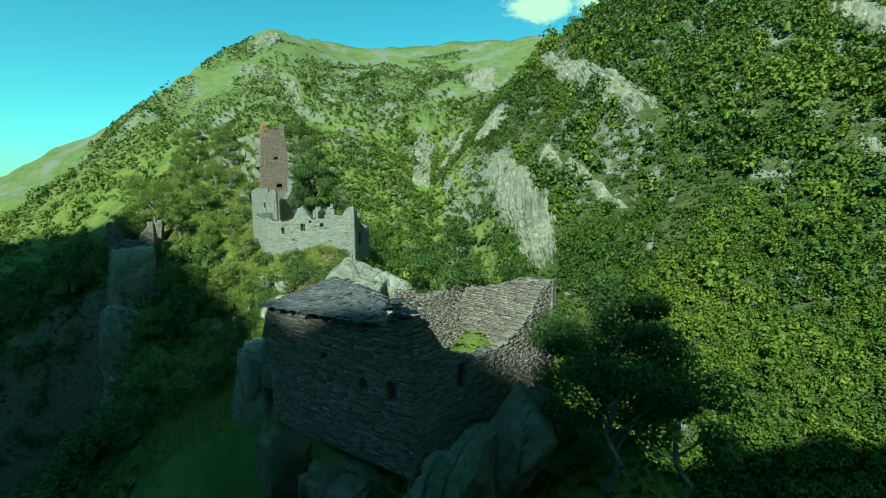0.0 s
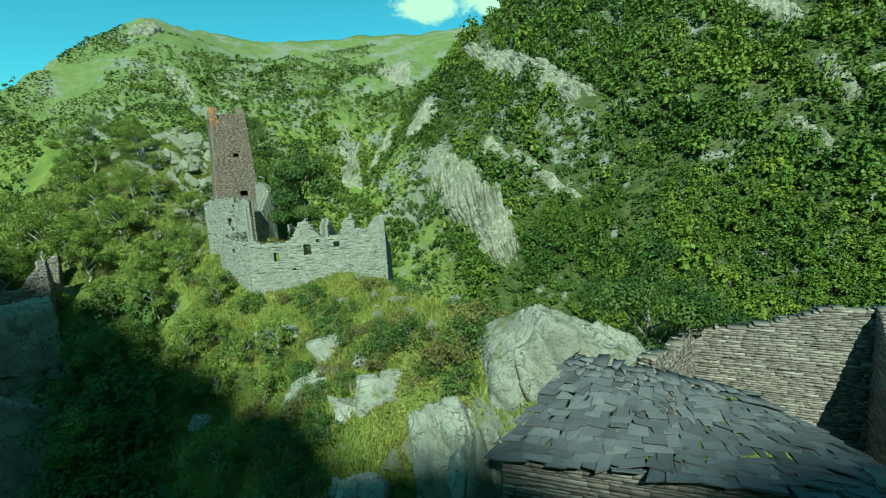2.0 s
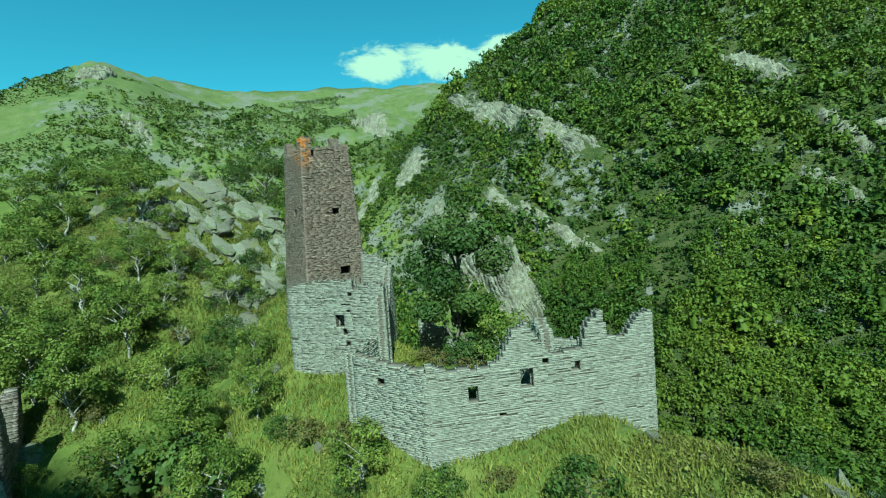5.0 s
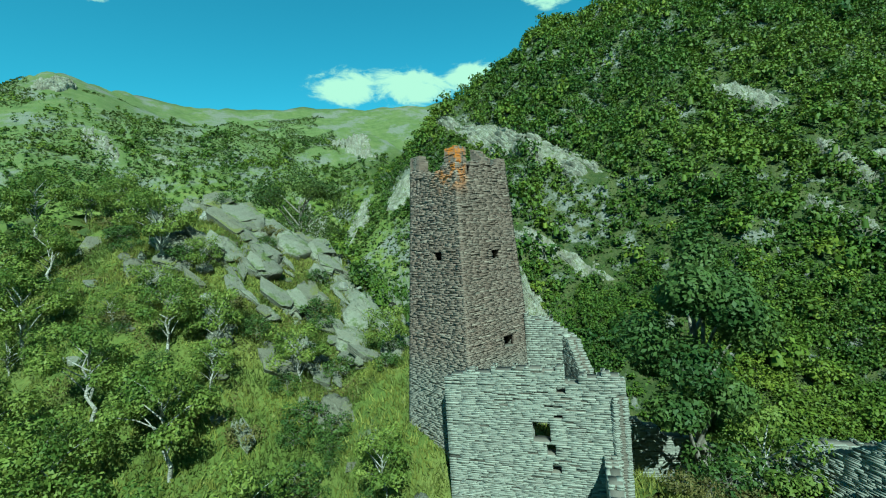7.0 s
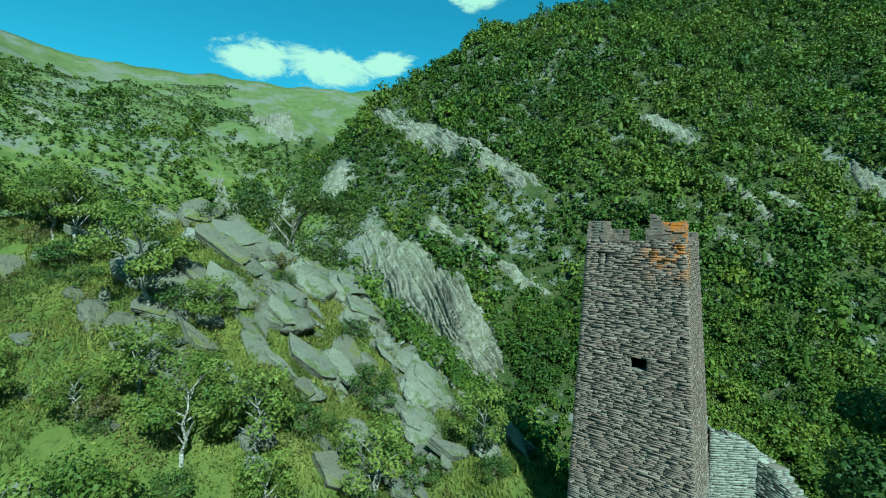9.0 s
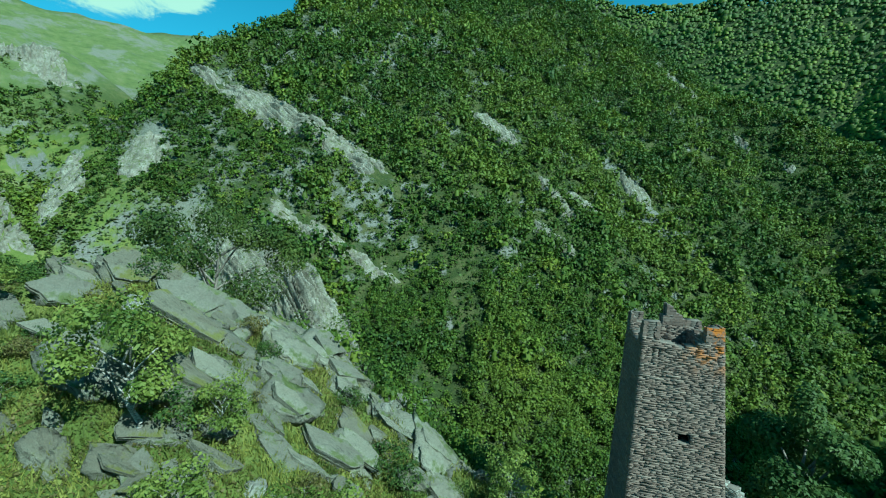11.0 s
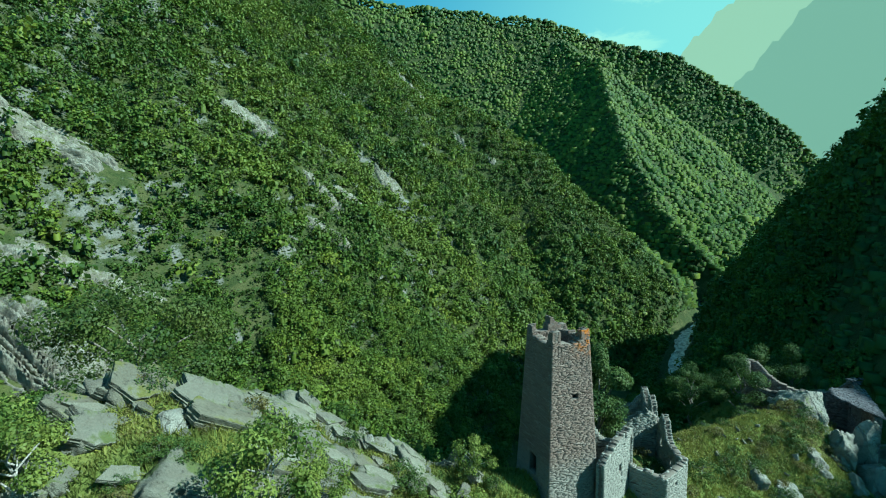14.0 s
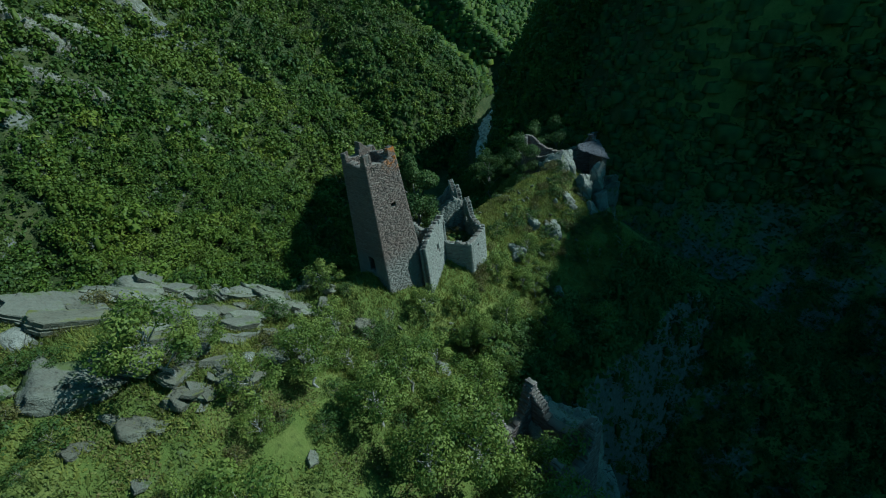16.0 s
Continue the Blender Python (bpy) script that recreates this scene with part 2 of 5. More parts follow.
WALL_STONE = masonry_mat("grey_masonry", ((0.20, 0.20, 0.175), (0.25, 0.255, 0.22), (0.30, 0.305, 0.26), (0.22, 0.218, 0.19), (0.34, 0.345, 0.295)), weathered=(0.26, 0.275, 0.235))
DARK_STONE = masonry_mat("brown_masonry", ((0.10, 0.08, 0.072), (0.17, 0.14, 0.125), (0.24, 0.20, 0.18), (0.13, 0.11, 0.10), (0.31, 0.28, 0.25)), weathered=(0.18, 0.155, 0.14))
MORTAR = mat("earth_mortar", (0.13, 0.117, 0.098), 0.95)
ROOF_SLATE = masonry_mat("roof_slate", ((0.05, 0.05, 0.055), (0.08, 0.08, 0.09), (0.13, 0.13, 0.14), (0.06, 0.065, 0.07)), weathered=(0.10, 0.10, 0.11))
LEAF_A = leaf_mat("birch_leaves", (0.058, 0.098, 0.014), (0.140, 0.200, 0.028), (0.22, 0.25, 0.05))
LEAF_B = leaf_mat("shrub_leaves", (0.022, 0.050, 0.010), (0.055, 0.105, 0.018), (0.10, 0.14, 0.03))
LEAF_FOREST = leaf_mat("forest_leaves", (0.017, 0.041, 0.007), (0.080, 0.124, 0.012), (0.175, 0.205, 0.022), True)
LEAF_ASH = leaf_mat("ash_leaves", (0.024, 0.056, 0.011), (0.062, 0.112, 0.020), (0.11, 0.15, 0.038))
LEAF_OLIVE = leaf_mat("olive_leaves", (0.030, 0.056, 0.010), (0.080, 0.115, 0.018), (0.13, 0.155, 0.034))
LEAF_DRY = leaf_mat("dry_shrub_leaves", (0.06, 0.065, 0.02), (0.11, 0.12, 0.03), (0.18, 0.15, 0.05))
GRASS = leaf_mat("grass_blades", (0.060, 0.085, 0.016), (0.160, 0.195, 0.030), (0.27, 0.27, 0.06))
MEADOW_SCRUB = leaf_mat("scrub_leaves", (0.045, 0.070, 0.014), (0.095, 0.125, 0.026), (0.15, 0.165, 0.05))
BARK = mat("bark", (0.16, 0.14, 0.11))
finish(BARK, ramp(BARK, noise_node(BARK, 9.0, squash=(1, 1, 0.3)), ((0.3, (0.07, 0.06, 0.045)), (0.7, (0.26, 0.24, 0.20)))))
PALE_BARK = mat("pale_bark", (0.34, 0.33, 0.29))
finish(PALE_BARK, ramp(PALE_BARK, noise_node(PALE_BARK, 5.0, squash=(1, 1, 2.5)), ((0.4, (0.38, 0.37, 0.33)), (0.62, (0.12, 0.11, 0.09)))))

GROUND = mat("hillside", (0.1, 0.13, 0.04), 0.95)
_p = place_of(GROUND)
_mid = noise_node(GROUND, 0.16, 8.0, 0.65)
_fine = noise_node(GROUND, 1.7, 8.0, 0.7)
_grain = noise_node(GROUND, 9.0, 5.0, 0.65)
_grass = ramp(GROUND, _mid, ((0.3, (0.060, 0.085, 0.016)), (0.5, (0.105, 0.135, 0.026)), (0.7, (0.165, 0.175, 0.045))))
_grass = mix(GROUND, step(GROUND, _fine, 0.5, 0.72), _grass, (0.055, 0.075, 0.014))
# high meadow grass, greyed in its colour for the haze of distance
_hazy_meadow = ramp(GROUND, _mid, ((0.3, (0.065, 0.088, 0.026)), (0.5, (0.095, 0.120, 0.036)), (0.72, (0.135, 0.145, 0.06))))
_hazy_meadow = mix(GROUND, step(GROUND, _fine, 0.52, 0.7), _hazy_meadow, (0.05, 0.065, 0.018))
# dark forest floor, the shade between the crowns partly painted into its colour
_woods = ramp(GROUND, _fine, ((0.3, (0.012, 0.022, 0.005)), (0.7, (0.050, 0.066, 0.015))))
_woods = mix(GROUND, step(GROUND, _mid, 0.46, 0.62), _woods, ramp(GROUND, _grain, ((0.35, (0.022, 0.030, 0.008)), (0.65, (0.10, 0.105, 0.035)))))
_stone = ramp(GROUND, _fine, ((0.3, (0.085, 0.083, 0.07)), (0.7, (0.20, 0.20, 0.17))))
_col = mix(GROUND, step(GROUND, _p["Y"], 215.0, 265.0), _grass, _hazy_meadow)
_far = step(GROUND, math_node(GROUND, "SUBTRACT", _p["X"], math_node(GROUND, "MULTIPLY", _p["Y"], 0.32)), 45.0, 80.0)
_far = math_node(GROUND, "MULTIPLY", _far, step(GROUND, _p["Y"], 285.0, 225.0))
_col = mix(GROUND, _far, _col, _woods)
_steep = math_node(GROUND, "ADD", slope_up(GROUND), math_node(GROUND, "MULTIPLY", math_node(GROUND, "SUBTRACT", _mid, 0.5), 0.9))
_scree = math_node(GROUND, "MULTIPLY", step(GROUND, _p["Y"], 70.0, 110.0), step(GROUND, noise_node(GROUND, 0.035, 8.0, 0.75), 0.50, 0.60))
_bare = math_node(GROUND, "MULTIPLY", math_node(GROUND, "MAXIMUM", step(GROUND, _steep, 0.60, 0.48), math_node(GROUND, "MULTIPLY", _scree, 0.8)), step(GROUND, _p["Y"], -115.0, -85.0))
_col = mix(GROUND, _bare, _col, _stone)
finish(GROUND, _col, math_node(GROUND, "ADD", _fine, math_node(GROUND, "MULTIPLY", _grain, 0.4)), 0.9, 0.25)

WATER = mat("river_water", (0.10, 0.14, 0.15), 0.15)
finish(WATER, ramp(WATER, noise_node(WATER, 0.6, squash=(1, 1, 1)), ((0.4, (0.12, 0.16, 0.17)), (0.6, (0.42, 0.46, 0.46)))))

# ---- helpers for meshes ----


def mesh_of(name, verts, faces, material, smooth=False):
    me = bpy.data.meshes.new(name)
    me.from_pydata([tuple(v) for v in verts], [], faces)
    me.materials.append(material)
    if smooth:
        me.polygons.foreach_set("use_smooth", [True] * len(me.polygons))
    me.update()
    return me


def quick_mesh(name, verts, faces, material, smooth=False):
    """verts (n, 3) and faces (m, 3 or 4) as arrays."""
    verts, faces = np.asarray(verts, dtype=np.float32), np.asarray(faces, dtype=np.int32)
    me = bpy.data.meshes.new(name)
    k = faces.shape[1]
    me.vertices.add(len(verts))
    me.vertices.foreach_set("co", verts.ravel())
    me.loops.add(faces.size)
    me.loops.foreach_set("vertex_index", faces.ravel())
    me.polygons.add(len(faces))
    me.polygons.foreach_set("loop_start", np.arange(0, faces.size, k, dtype=np.int32))
    me.polygons.foreach_set("loop_total", np.full(len(faces), k, dtype=np.int32))
    if smooth:
        me.polygons.foreach_set("use_smooth", np.ones(len(faces), dtype=bool))
    me.materials.append(material)
    me.update(calc_edges=True)
    me.validate()
    return me


def thing(name, at, label, category, group="", kind=""):
    ob = new(name)
    ob.empty_display_size = 0.5
    ob.matrix_basis = Matrix.Translation(at)
    return tagged(ob, label, category, group, kind)


def child(name, me, parent, label="", kind=""):
    ob = new(name, me)
    ob.parent = parent
    return tagged(ob, label, "", "", kind)


BOX_F = [(0, 3, 2, 1), (4, 5, 6, 7), (0, 1, 5, 4), (1, 2, 6, 5), (2, 3, 7, 6), (3, 0, 4, 7)]


class Lattice:
    """Smooth value noise on a plane."""

    def __init__(self, seed):
        self.g = np.random.RandomState(seed).rand(256, 256)

    def __call__(self, x, y):
        xi, yi = np.floor(x).astype(int), np.floor(y).astype(int)
        fx, fy = x - xi, y - yi
        fx, fy = fx * fx * (3 - 2 * fx), fy * fy * (3 - 2 * fy)
        a, b, c, d = xi % 256, (xi + 1) % 256, yi % 256, (yi + 1) % 256
        g = self.g
        return (g[a, c] * (1 - fx) + g[b, c] * fx) * (1 - fy) + (g[a, d] * (1 - fx) + g[b, d] * fx) * fy


LAT = Lattice(5)


def fbm(x, y, size, octaves=4, gain=0.5):
    v, amp, tot = 0, 1.0, 0.0
    for o in range(octaves):
        s = 2.0 ** o / size
        v = v + amp * (LAT(x * s + 17.3 * o, y * s + 5.1 * o) - 0.5)
        tot += amp
        amp *= gain
    return v / tot


def ridged(x, y, size, octaves=3):
    v, amp, tot = 0, 1.0, 0.0
    for o in range(octaves):
        s = 2.0 ** o / size
        v = v + amp * (1 - 2 * np.abs(LAT(x * s + 31.7 * o, y * s + 9.4 * o) - 0.5))
        tot += amp
        amp *= 0.5
    return v / tot - 0.5


# ---- the ground: ridges with flanks that fall away on both sides ----
# each ridge: its line (x, y, z), the fall on its two sides (left and right when followed), roughness
SPUR = [(-40, 95, 24), (-16, 52, 14), (-7, 38, 14.4), (-2.5, 34.5, 15.0), (1.5, 30, 11.6), (4.5, 26.5, 9.4), (3.5, 20, 5.5), (3.5, 13, 1.6), (2.5, 3, -0.6), (4, -6, -3.2), (9, -15, -5.2),
        (10, -24, -6.2), (10, -32, -6.6), (9.5, -40, -6.0)]
KNOB = [(9.5, -38, -6.2), (8.5, -47, -6.2), (10, -54, -9.5), (14, -58, -11.5), (17, -66, -24), (20, -90, -55)]
HOUSE_RIB = [(21, -50, -10), (18, -56, -11.5), (24, -66, -14), (34, -78, -26)]
WEST = [(-26, -2, -30), (-29, 20, -13), (-24, 42, 0), (-30, 70, 12)]
MEADOW = [(-127, 182, -18), (-118, 219, 2), (-87, 302, 68), (-34, 361, 126), (-8, 408, 160), (49, 448, 166), (140, 449, 168), (246, 404, 176), (330, 354, 181), (430, 300, 220)]
MIDDLE = [(-20, 390, 126), (30, 330, 106), (85, 325, 108), (139, 330, 104), (190, 300, 110)]
KNEE = [(85, 325, 104), (60, 260, 62), (30, 190, 20), (25, 140, -8)]
RIGHT = [(105, 225, 36), (143, 196, 64), (180, 187, 100), (220, 174, 130), (258, 160, 161), (311, 124, 188), (347, 92, 203), (417, 83, 238), (431, 40, 244), (440, -19, 229),
         (434, -67, 195), (384, -106, 129), (316, -186, 75), (271, -216, 27), (225, -209, -24), (202, -204, -50)]
RIB = [(311, 124, 186), (268, 80, 118), (225, 46, 70), (198, 12, 18), (150, -20, -40)]
CLIFFS = [(165, 190, 86), (146, 164, 44), (124, 137, 16), (126, 98, -17), (126, 65, -43), (131, 25, -70)]
FAR = [(1250, 150, 540), (968, -74, 470), (927, -278, 450), (864, -433, 428), (803, -537, 398), (738, -640, 360), (648, -728, 296), (550, -803, 202), (473, -848, 96), (400, -900, 10)]
FAR_SPUR = [(803, -537, 378), (662, -550, 299), (542, -475, 182), (437, -412, 92), (334, -374, 5), (261, -344, -34), (224, -322, -42)]
SOUTH = [(228, -277, -70), (197, -300, -40), (165, -298, -14), (133, -293, 12), (112, -281, 30), (96, -266, 53), (78, -252, 82), (40, -238, 128), (-20, -228, 158), (-60, -222, 158), (-88, -222, 159), (-107, -221, 167),
         (-120, -221, 175), (-150, -220, 205), (-170, -220, 226), (-200, -215, 254), (-400, -150, 290)]
RIDGES = [(SPUR, 1.15, 0.80, 1.0), (KNOB, 1.3, 1.55, 1.0), (HOUSE_RIB, 1.3, 1.5, 1.0), (WEST, 0.9, 0.9, 1.0), (MEADOW, 1.45, 0.66, 9.0), (MIDDLE, 0.5, 0.66, 14.0), (KNEE, 0.8, 0.7, 14.0), (RIGHT, 1.0, 1.04, 16.0),
          (RIB, 1.05, 1.05, 8.0), (CLIFFS, 0.95, 1.05, 7.0), (FAR, 1.1, 1.9, 11.0), (FAR_SPUR, 0.95, 1.25, 8.0), (SOUTH, 1.3, 1.5, 1.5)]
FLOOR_Z = -80.0
RIVER = [(118, -146), (136, -167), (160, -198), (180, -225), (188, -240), (194, -253), (215, -290), (255, -335)]
RIVER_Z = -64.0


def from_river(x, y):
    """Distance to the river's line."""
    best = np.full(np.shape(x), 1e9)
    for (ax, ay), (bx, by) in zip(RIVER, RIVER[1:]):
        dx, dy = bx - ax, by - ay
        u = np.clip(((x - ax) * dx + (y - ay) * dy) / (dx * dx + dy * dy), 0, 1)
        best = np.minimum(best, np.hypot(x - ax - u * dx, y - ay - u * dy))
    return best


def ease(v):
    v = np.clip(v, 0, 1)
    return v * v * (3 - 2 * v)


def ridge_height(x, y, line, left, right):
    best = np.full(x.shape, -1e9)
    for (ax, ay, az), (bx, by, bz) in zip(line, line[1:]):
        dx, dy = bx - ax, by - ay
        n = dx * dx + dy * dy
        u = np.clip(((x - ax) * dx + (y - ay) * dy) / n, 0, 1)
        px, py = x - ax - u * dx, y - ay - u * dy
        d = np.sqrt(px * px + py * py)
        side = dx * py - dy * px
        turn = np.clip(1.3 * side / (math.sqrt(n) * np.maximum(d, 0.01)), -1, 1)
        fall = (left + right) / 2 + (left - right) / 2 * turn
        h = az + (bz - az) * u - fall * (np.sqrt(d * d + 4.0) - 2.0)
        best = np.maximum(best, h)
    return best


def height(x, y):
    x, y = np.asarray(x, dtype=float), np.asarray(y, dtype=float)
    h = np.full(x.shape, FLOOR_Z)
    rough = np.ones(x.shape)
    for line, left, right, amp in RIDGES:
        r = ridge_height(x, y, line, left, right)
        rough = np.where(r > h, amp, rough)
        h = np.maximum(h, r) + 0.0
    far = np.clip((np.hypot(x - 5, y + 5) - 60) / 60, 0, 1)
    h = h + far * rough * (1.3 * fbm(x, y, 70, 4) + 0.9 * ridged(x, y, 45, 3))
    h = h + np.clip((np.hypot(x, y) - 520) / 150, 0, 1) * np.where(h > FLOOR_Z + 5, 45 * ridged(x + 90, y, 300, 3), 0)
    near = 1 - far
    h = h + near * (2.2 * fbm(x, y, 9, 4) + 0.5 * ridged(x, y, 3.5, 3))
    # the western flank breaks off below the watchtower
    h = h - 26 * ease((5.0 - y) / 7) * ease((y + 62) / 30) * ease((-17 - x) / 6)
    bank = ease(1 - from_river(x, y) / 18)
    return h + (RIVER_Z - 1.5 - h) * bank


def ground_at(x, y):
    return float(height(np.array([x]), np.array([y]))[0])


def build_ground():
    radii = np.concatenate([np.arange(0.4, 75, 0.55), 75 * np.exp(np.arange(0, 1, 1 / 140.0) * math.log(4200 / 75)), [4600]])
    na = 760
    ang = np.arange(na) * 2 * math.pi / na
    rr, aa = np.meshgrid(radii, ang, indexing="ij")
    x, y = 4 + rr * np.cos(aa), -8 + rr * np.sin(aa)
    z = height(x, y)
    verts = np.stack([x, y, z], -1).reshape(-1, 3)
    i, j = np.meshgrid(np.arange(len(radii) - 1), np.arange(na), indexing="ij")
    j2 = (j + 1) % na
    faces = np.stack([i * na + j, (i + 1) * na + j, (i + 1) * na + j2, i * na + j2], -1).reshape(-1, 4)
    centre = len(verts)
    verts = np.vstack([verts, [[4, -8, ground_at(4, -8)]]])
    ob = new("ground", quick_mesh("ground", verts, faces, GROUND, True))
    return tagged(ob, "steep grassy and wooded mountainsides with bare rock", "ground", kind="structure")


ground = build_ground()

# ---- masonry ----


def wall_stones(rnd, length, low, top, thick, course, openings, place, inner=-99.0, grow=0.8):
    """Stones of a dry wall laid in courses. place(s, d, z) gives the point at s along it, d into it; top(s) its broken crest.
    openings: (s0, s1, z0, z1); inner: the height from which the inner face is laid too. Returns the core and the stones, as lists of eight corners."""
    core, stones = [], []
    z = low
    while z < 60:
        h = course * rnd.uniform(0.55, 1.5)
        ss = np.arange(0, length + 1e-6, 0.2)
        live = [top(s) > z and not any(a < s < b and c < z + h / 2 < d for a, b, c, d in openings) for s in ss]
        if not any(top(s) > z for s in ss):
            break
        k = 0
        while k < len(ss):
            if not live[k]:
                k += 1
                continue
            e = k
            while e + 1 < len(ss) and live[e + 1]:
                e += 1
            s0, s1 = ss[k], ss[e]
            if s1 - s0 > 0.15:
                core.append([place(s, d, q) for q in (z, z + h) for s, d in ((s0 + 0.05, 0.04), (s1 - 0.05, 0.04), (s1 - 0.05, thick - 0.04), (s0 + 0.05, thick - 0.04))])
                s = s0
                while s < s1 - 0.04:
                    w = min(rnd.uniform(0.22, 1.15) * grow, s1 - s)
                    for face in ((0, 1) if z > inner else (0,)):
                        if rnd.random() < 0.012:
                            continue
                        out = rnd.uniform(-0.012, 0.014) - (0.04 if rnd.random() < 0.06 else 0) + (0.03 if rnd.random() < 0.04 else 0)
                        dd = rnd.uniform(0.16, 0.3)
                        a, b = (-out, dd) if face == 0 else (thick - dd, thick + out)
                        g, t = rnd.uniform(0.002, 0.006), rnd.uniform(-0.004, 0.004)
                        c = [place(p, q, v) for v in (z + g * 0.5 + t, z + h - g + t) for p, q in ((s + g, a), (s + w - g, a + rnd.uniform(-0.006, 0.006)), (s + w - g, b), (s + g, b))]
                        stones.append(c)
                    s += w
            k = e + 1
        z += h
    return core, stones


def boxes_mesh(name, boxes, material):
    v = np.array(boxes, dtype=np.float32).reshape(-1, 3)
    f = (np.array(BOX_F)[None] + 8 * np.arange(len(boxes))[:, None, None]).reshape(-1, 4)
    return quick_mesh(name, v, f, material)


PIECES = []


def lay(parent, name, core, stones, material, single=0, rnd=None):
    """Core, and stones: the first `single` near the camera as pieces of their own, the rest joined."""
    off = Vector(parent.matrix_basis.translation)
    o = np.array(off)
    child(name + "_core" if name else "core", boxes_mesh("wall_core", (np.array(core) - o), MORTAR), parent, "earth-packed rubble core", "stuff")
    own = stones[:single] if single else []
    rest = stones[single:]
    child("masonry", boxes_mesh("masonry", (np.array(rest) - o), material), parent, "thin slate stones laid dry in courses", "stuff")
    for c in own:
        PIECES.append((parent, np.array(c) - o, material))


def lay_pieces():
    for parent, c, material in PIECES:
        child("stone", mesh_of("stone", c, BOX_F, material), parent)


def straight(p, q):
    """A place() for a wall from p to q (plan), its outer face on the right-hand side going from p to q."""
    p, q = Vector((p[0], p[1])), Vector((q[0], q[1]))
    u = (q - p).normalized()
    n = Vector((-u.y, u.x))
    return (q - p).length, lambda s, d, z: (p.x + u.x * s + n.x * d, p.y + u.y * s + n.y * d, z)


def crest(points, rag, seed):
    """A broken top: heights at stations (share of the length, z), with ragged steps."""
    r = random.Random(seed)
    jag = [r.uniform(-rag, rag) for _ in range(400)]

    def top(s, length):
        u = s / length
        for (u0, z0), (u1, z1) in zip(points, points[1:]):
            if u <= u1 + 1e-9:
                w = (u - u0) / max(u1 - u0, 1e-6)
                return z0 + (z1 - z0) * w + jag[int(s / 0.33) % 400]
        return points[-1][1]
    return top


def tower():
    rnd = random.Random(11)
    t = thing("defence_tower", (2.0, 1.9, -2.0), "tall tapering stone tower, broken crown, orange lichen at one corner", "tower")
    hw, hd, batter, ztop, base = 2.05, 1.95, 0.050, 13.7, -3.2

    def corner_face(k):
        def place(s, d, z):
            shrink = batter * (ztop - z)
            a, b = hw + shrink, hd + shrink
            # walls in turn: south, east, north, west
            if k == 0:
                return (2.0 - a + s / L[k] * 2 * a, 1.9 - b + d, z)
            if k == 1:
                return (2.0 + a - d, 1.9 - b + s / L[k] * 2 * b, z)
            if k == 2:
                return (2.0 + a - s / L[k] * 2 * a, 1.9 + b - d, z)
            return (2.0 - a + d, 1.9 + b - s / L[k] * 2 * b, z)
        return place
    L = [4.6, 4.4, 4.6, 4.4]
    tops = [[(0, 14.1), (0.12, 13.9), (0.2, 13.2), (0.42, 13.3), (0.5, 13.6), (0.62, 13.2), (0.8, 13.4), (0.88, 13.9), (1, 13.6)],
            [(0, 13.6), (0.15, 13.3), (0.4, 14.4), (0.5, 14.6), (0.6, 13.2), (0.85, 13.3), (1, 14.0)],
            [(0, 14.2), (0.15, 13.1), (0.5, 12.9), (0.75, 13.0), (0.85, 14.2), (1, 14.2)],
            [(0, 13.5), (0.12, 13.3), (0.3, 13.05), (0.5, 12.9), (0.72, 13.2), (0.8, 13.9), (1, 14.1)]]
    opens = [[(2.55, 2.95, 7.85, 8.35), (2.75, 3.25, 2.85, 3.45), (0.9, 1.2, 12.6, 13.1)], [], [(1.9, 2.7, 0.4, 2.2)], [(2.35, 2.8, 7.95, 8.45), (0.7, 0.95, 12.3, 12.75)]]
    core, stones = [], []
    for k in range(4):
        f = crest(tops[k], 0.13, 40 + k)
        c, s = wall_stones(rnd, L[k], base, lambda q, k=k, f=f: f(q, L[k]), 0.85, 0.066, opens[k], corner_face(k), 10.5, 0.7)
        core += c
        stones += s
    stones.sort(key=lambda c: -c[0][2])
    lay(t, "tower", core, stones, TOWER_STONE, 300)
    # lintel slabs, floor beams' ends and the ledge stones of the crown
    for (x, y, z, w, d) in ((2.8, -0.28, 8.4, 0.75, 0.3), (3.0, -0.55, 3.5, 0.9, 0.3)):
        child("lintel", mesh_of("lintel", [(x - 2 + dx * w / 2, y - 1.9 + dy * d, z + 2 + dz * 0.07) for dz in (0, 1) for dx, dy in ((-1, 0), (1, 0), (1, 1), (-1, 1))], BOX_F, TOWER_STONE), t)
    return t


tower_ob = tower()


def ruin_wall(t, p, q, low, pts, thick, course, opens, material, seed, single=0, rag=0.14):
    rnd = random.Random(seed)
    length, place = straight(p, q)
    f = crest(pts, rag, seed)
    c, s = wall_stones(rnd, length, low, lambda a: f(a, length), thick, course, opens, place)
    rnd.shuffle(s)
    lay(t, "", c, s, material, single)


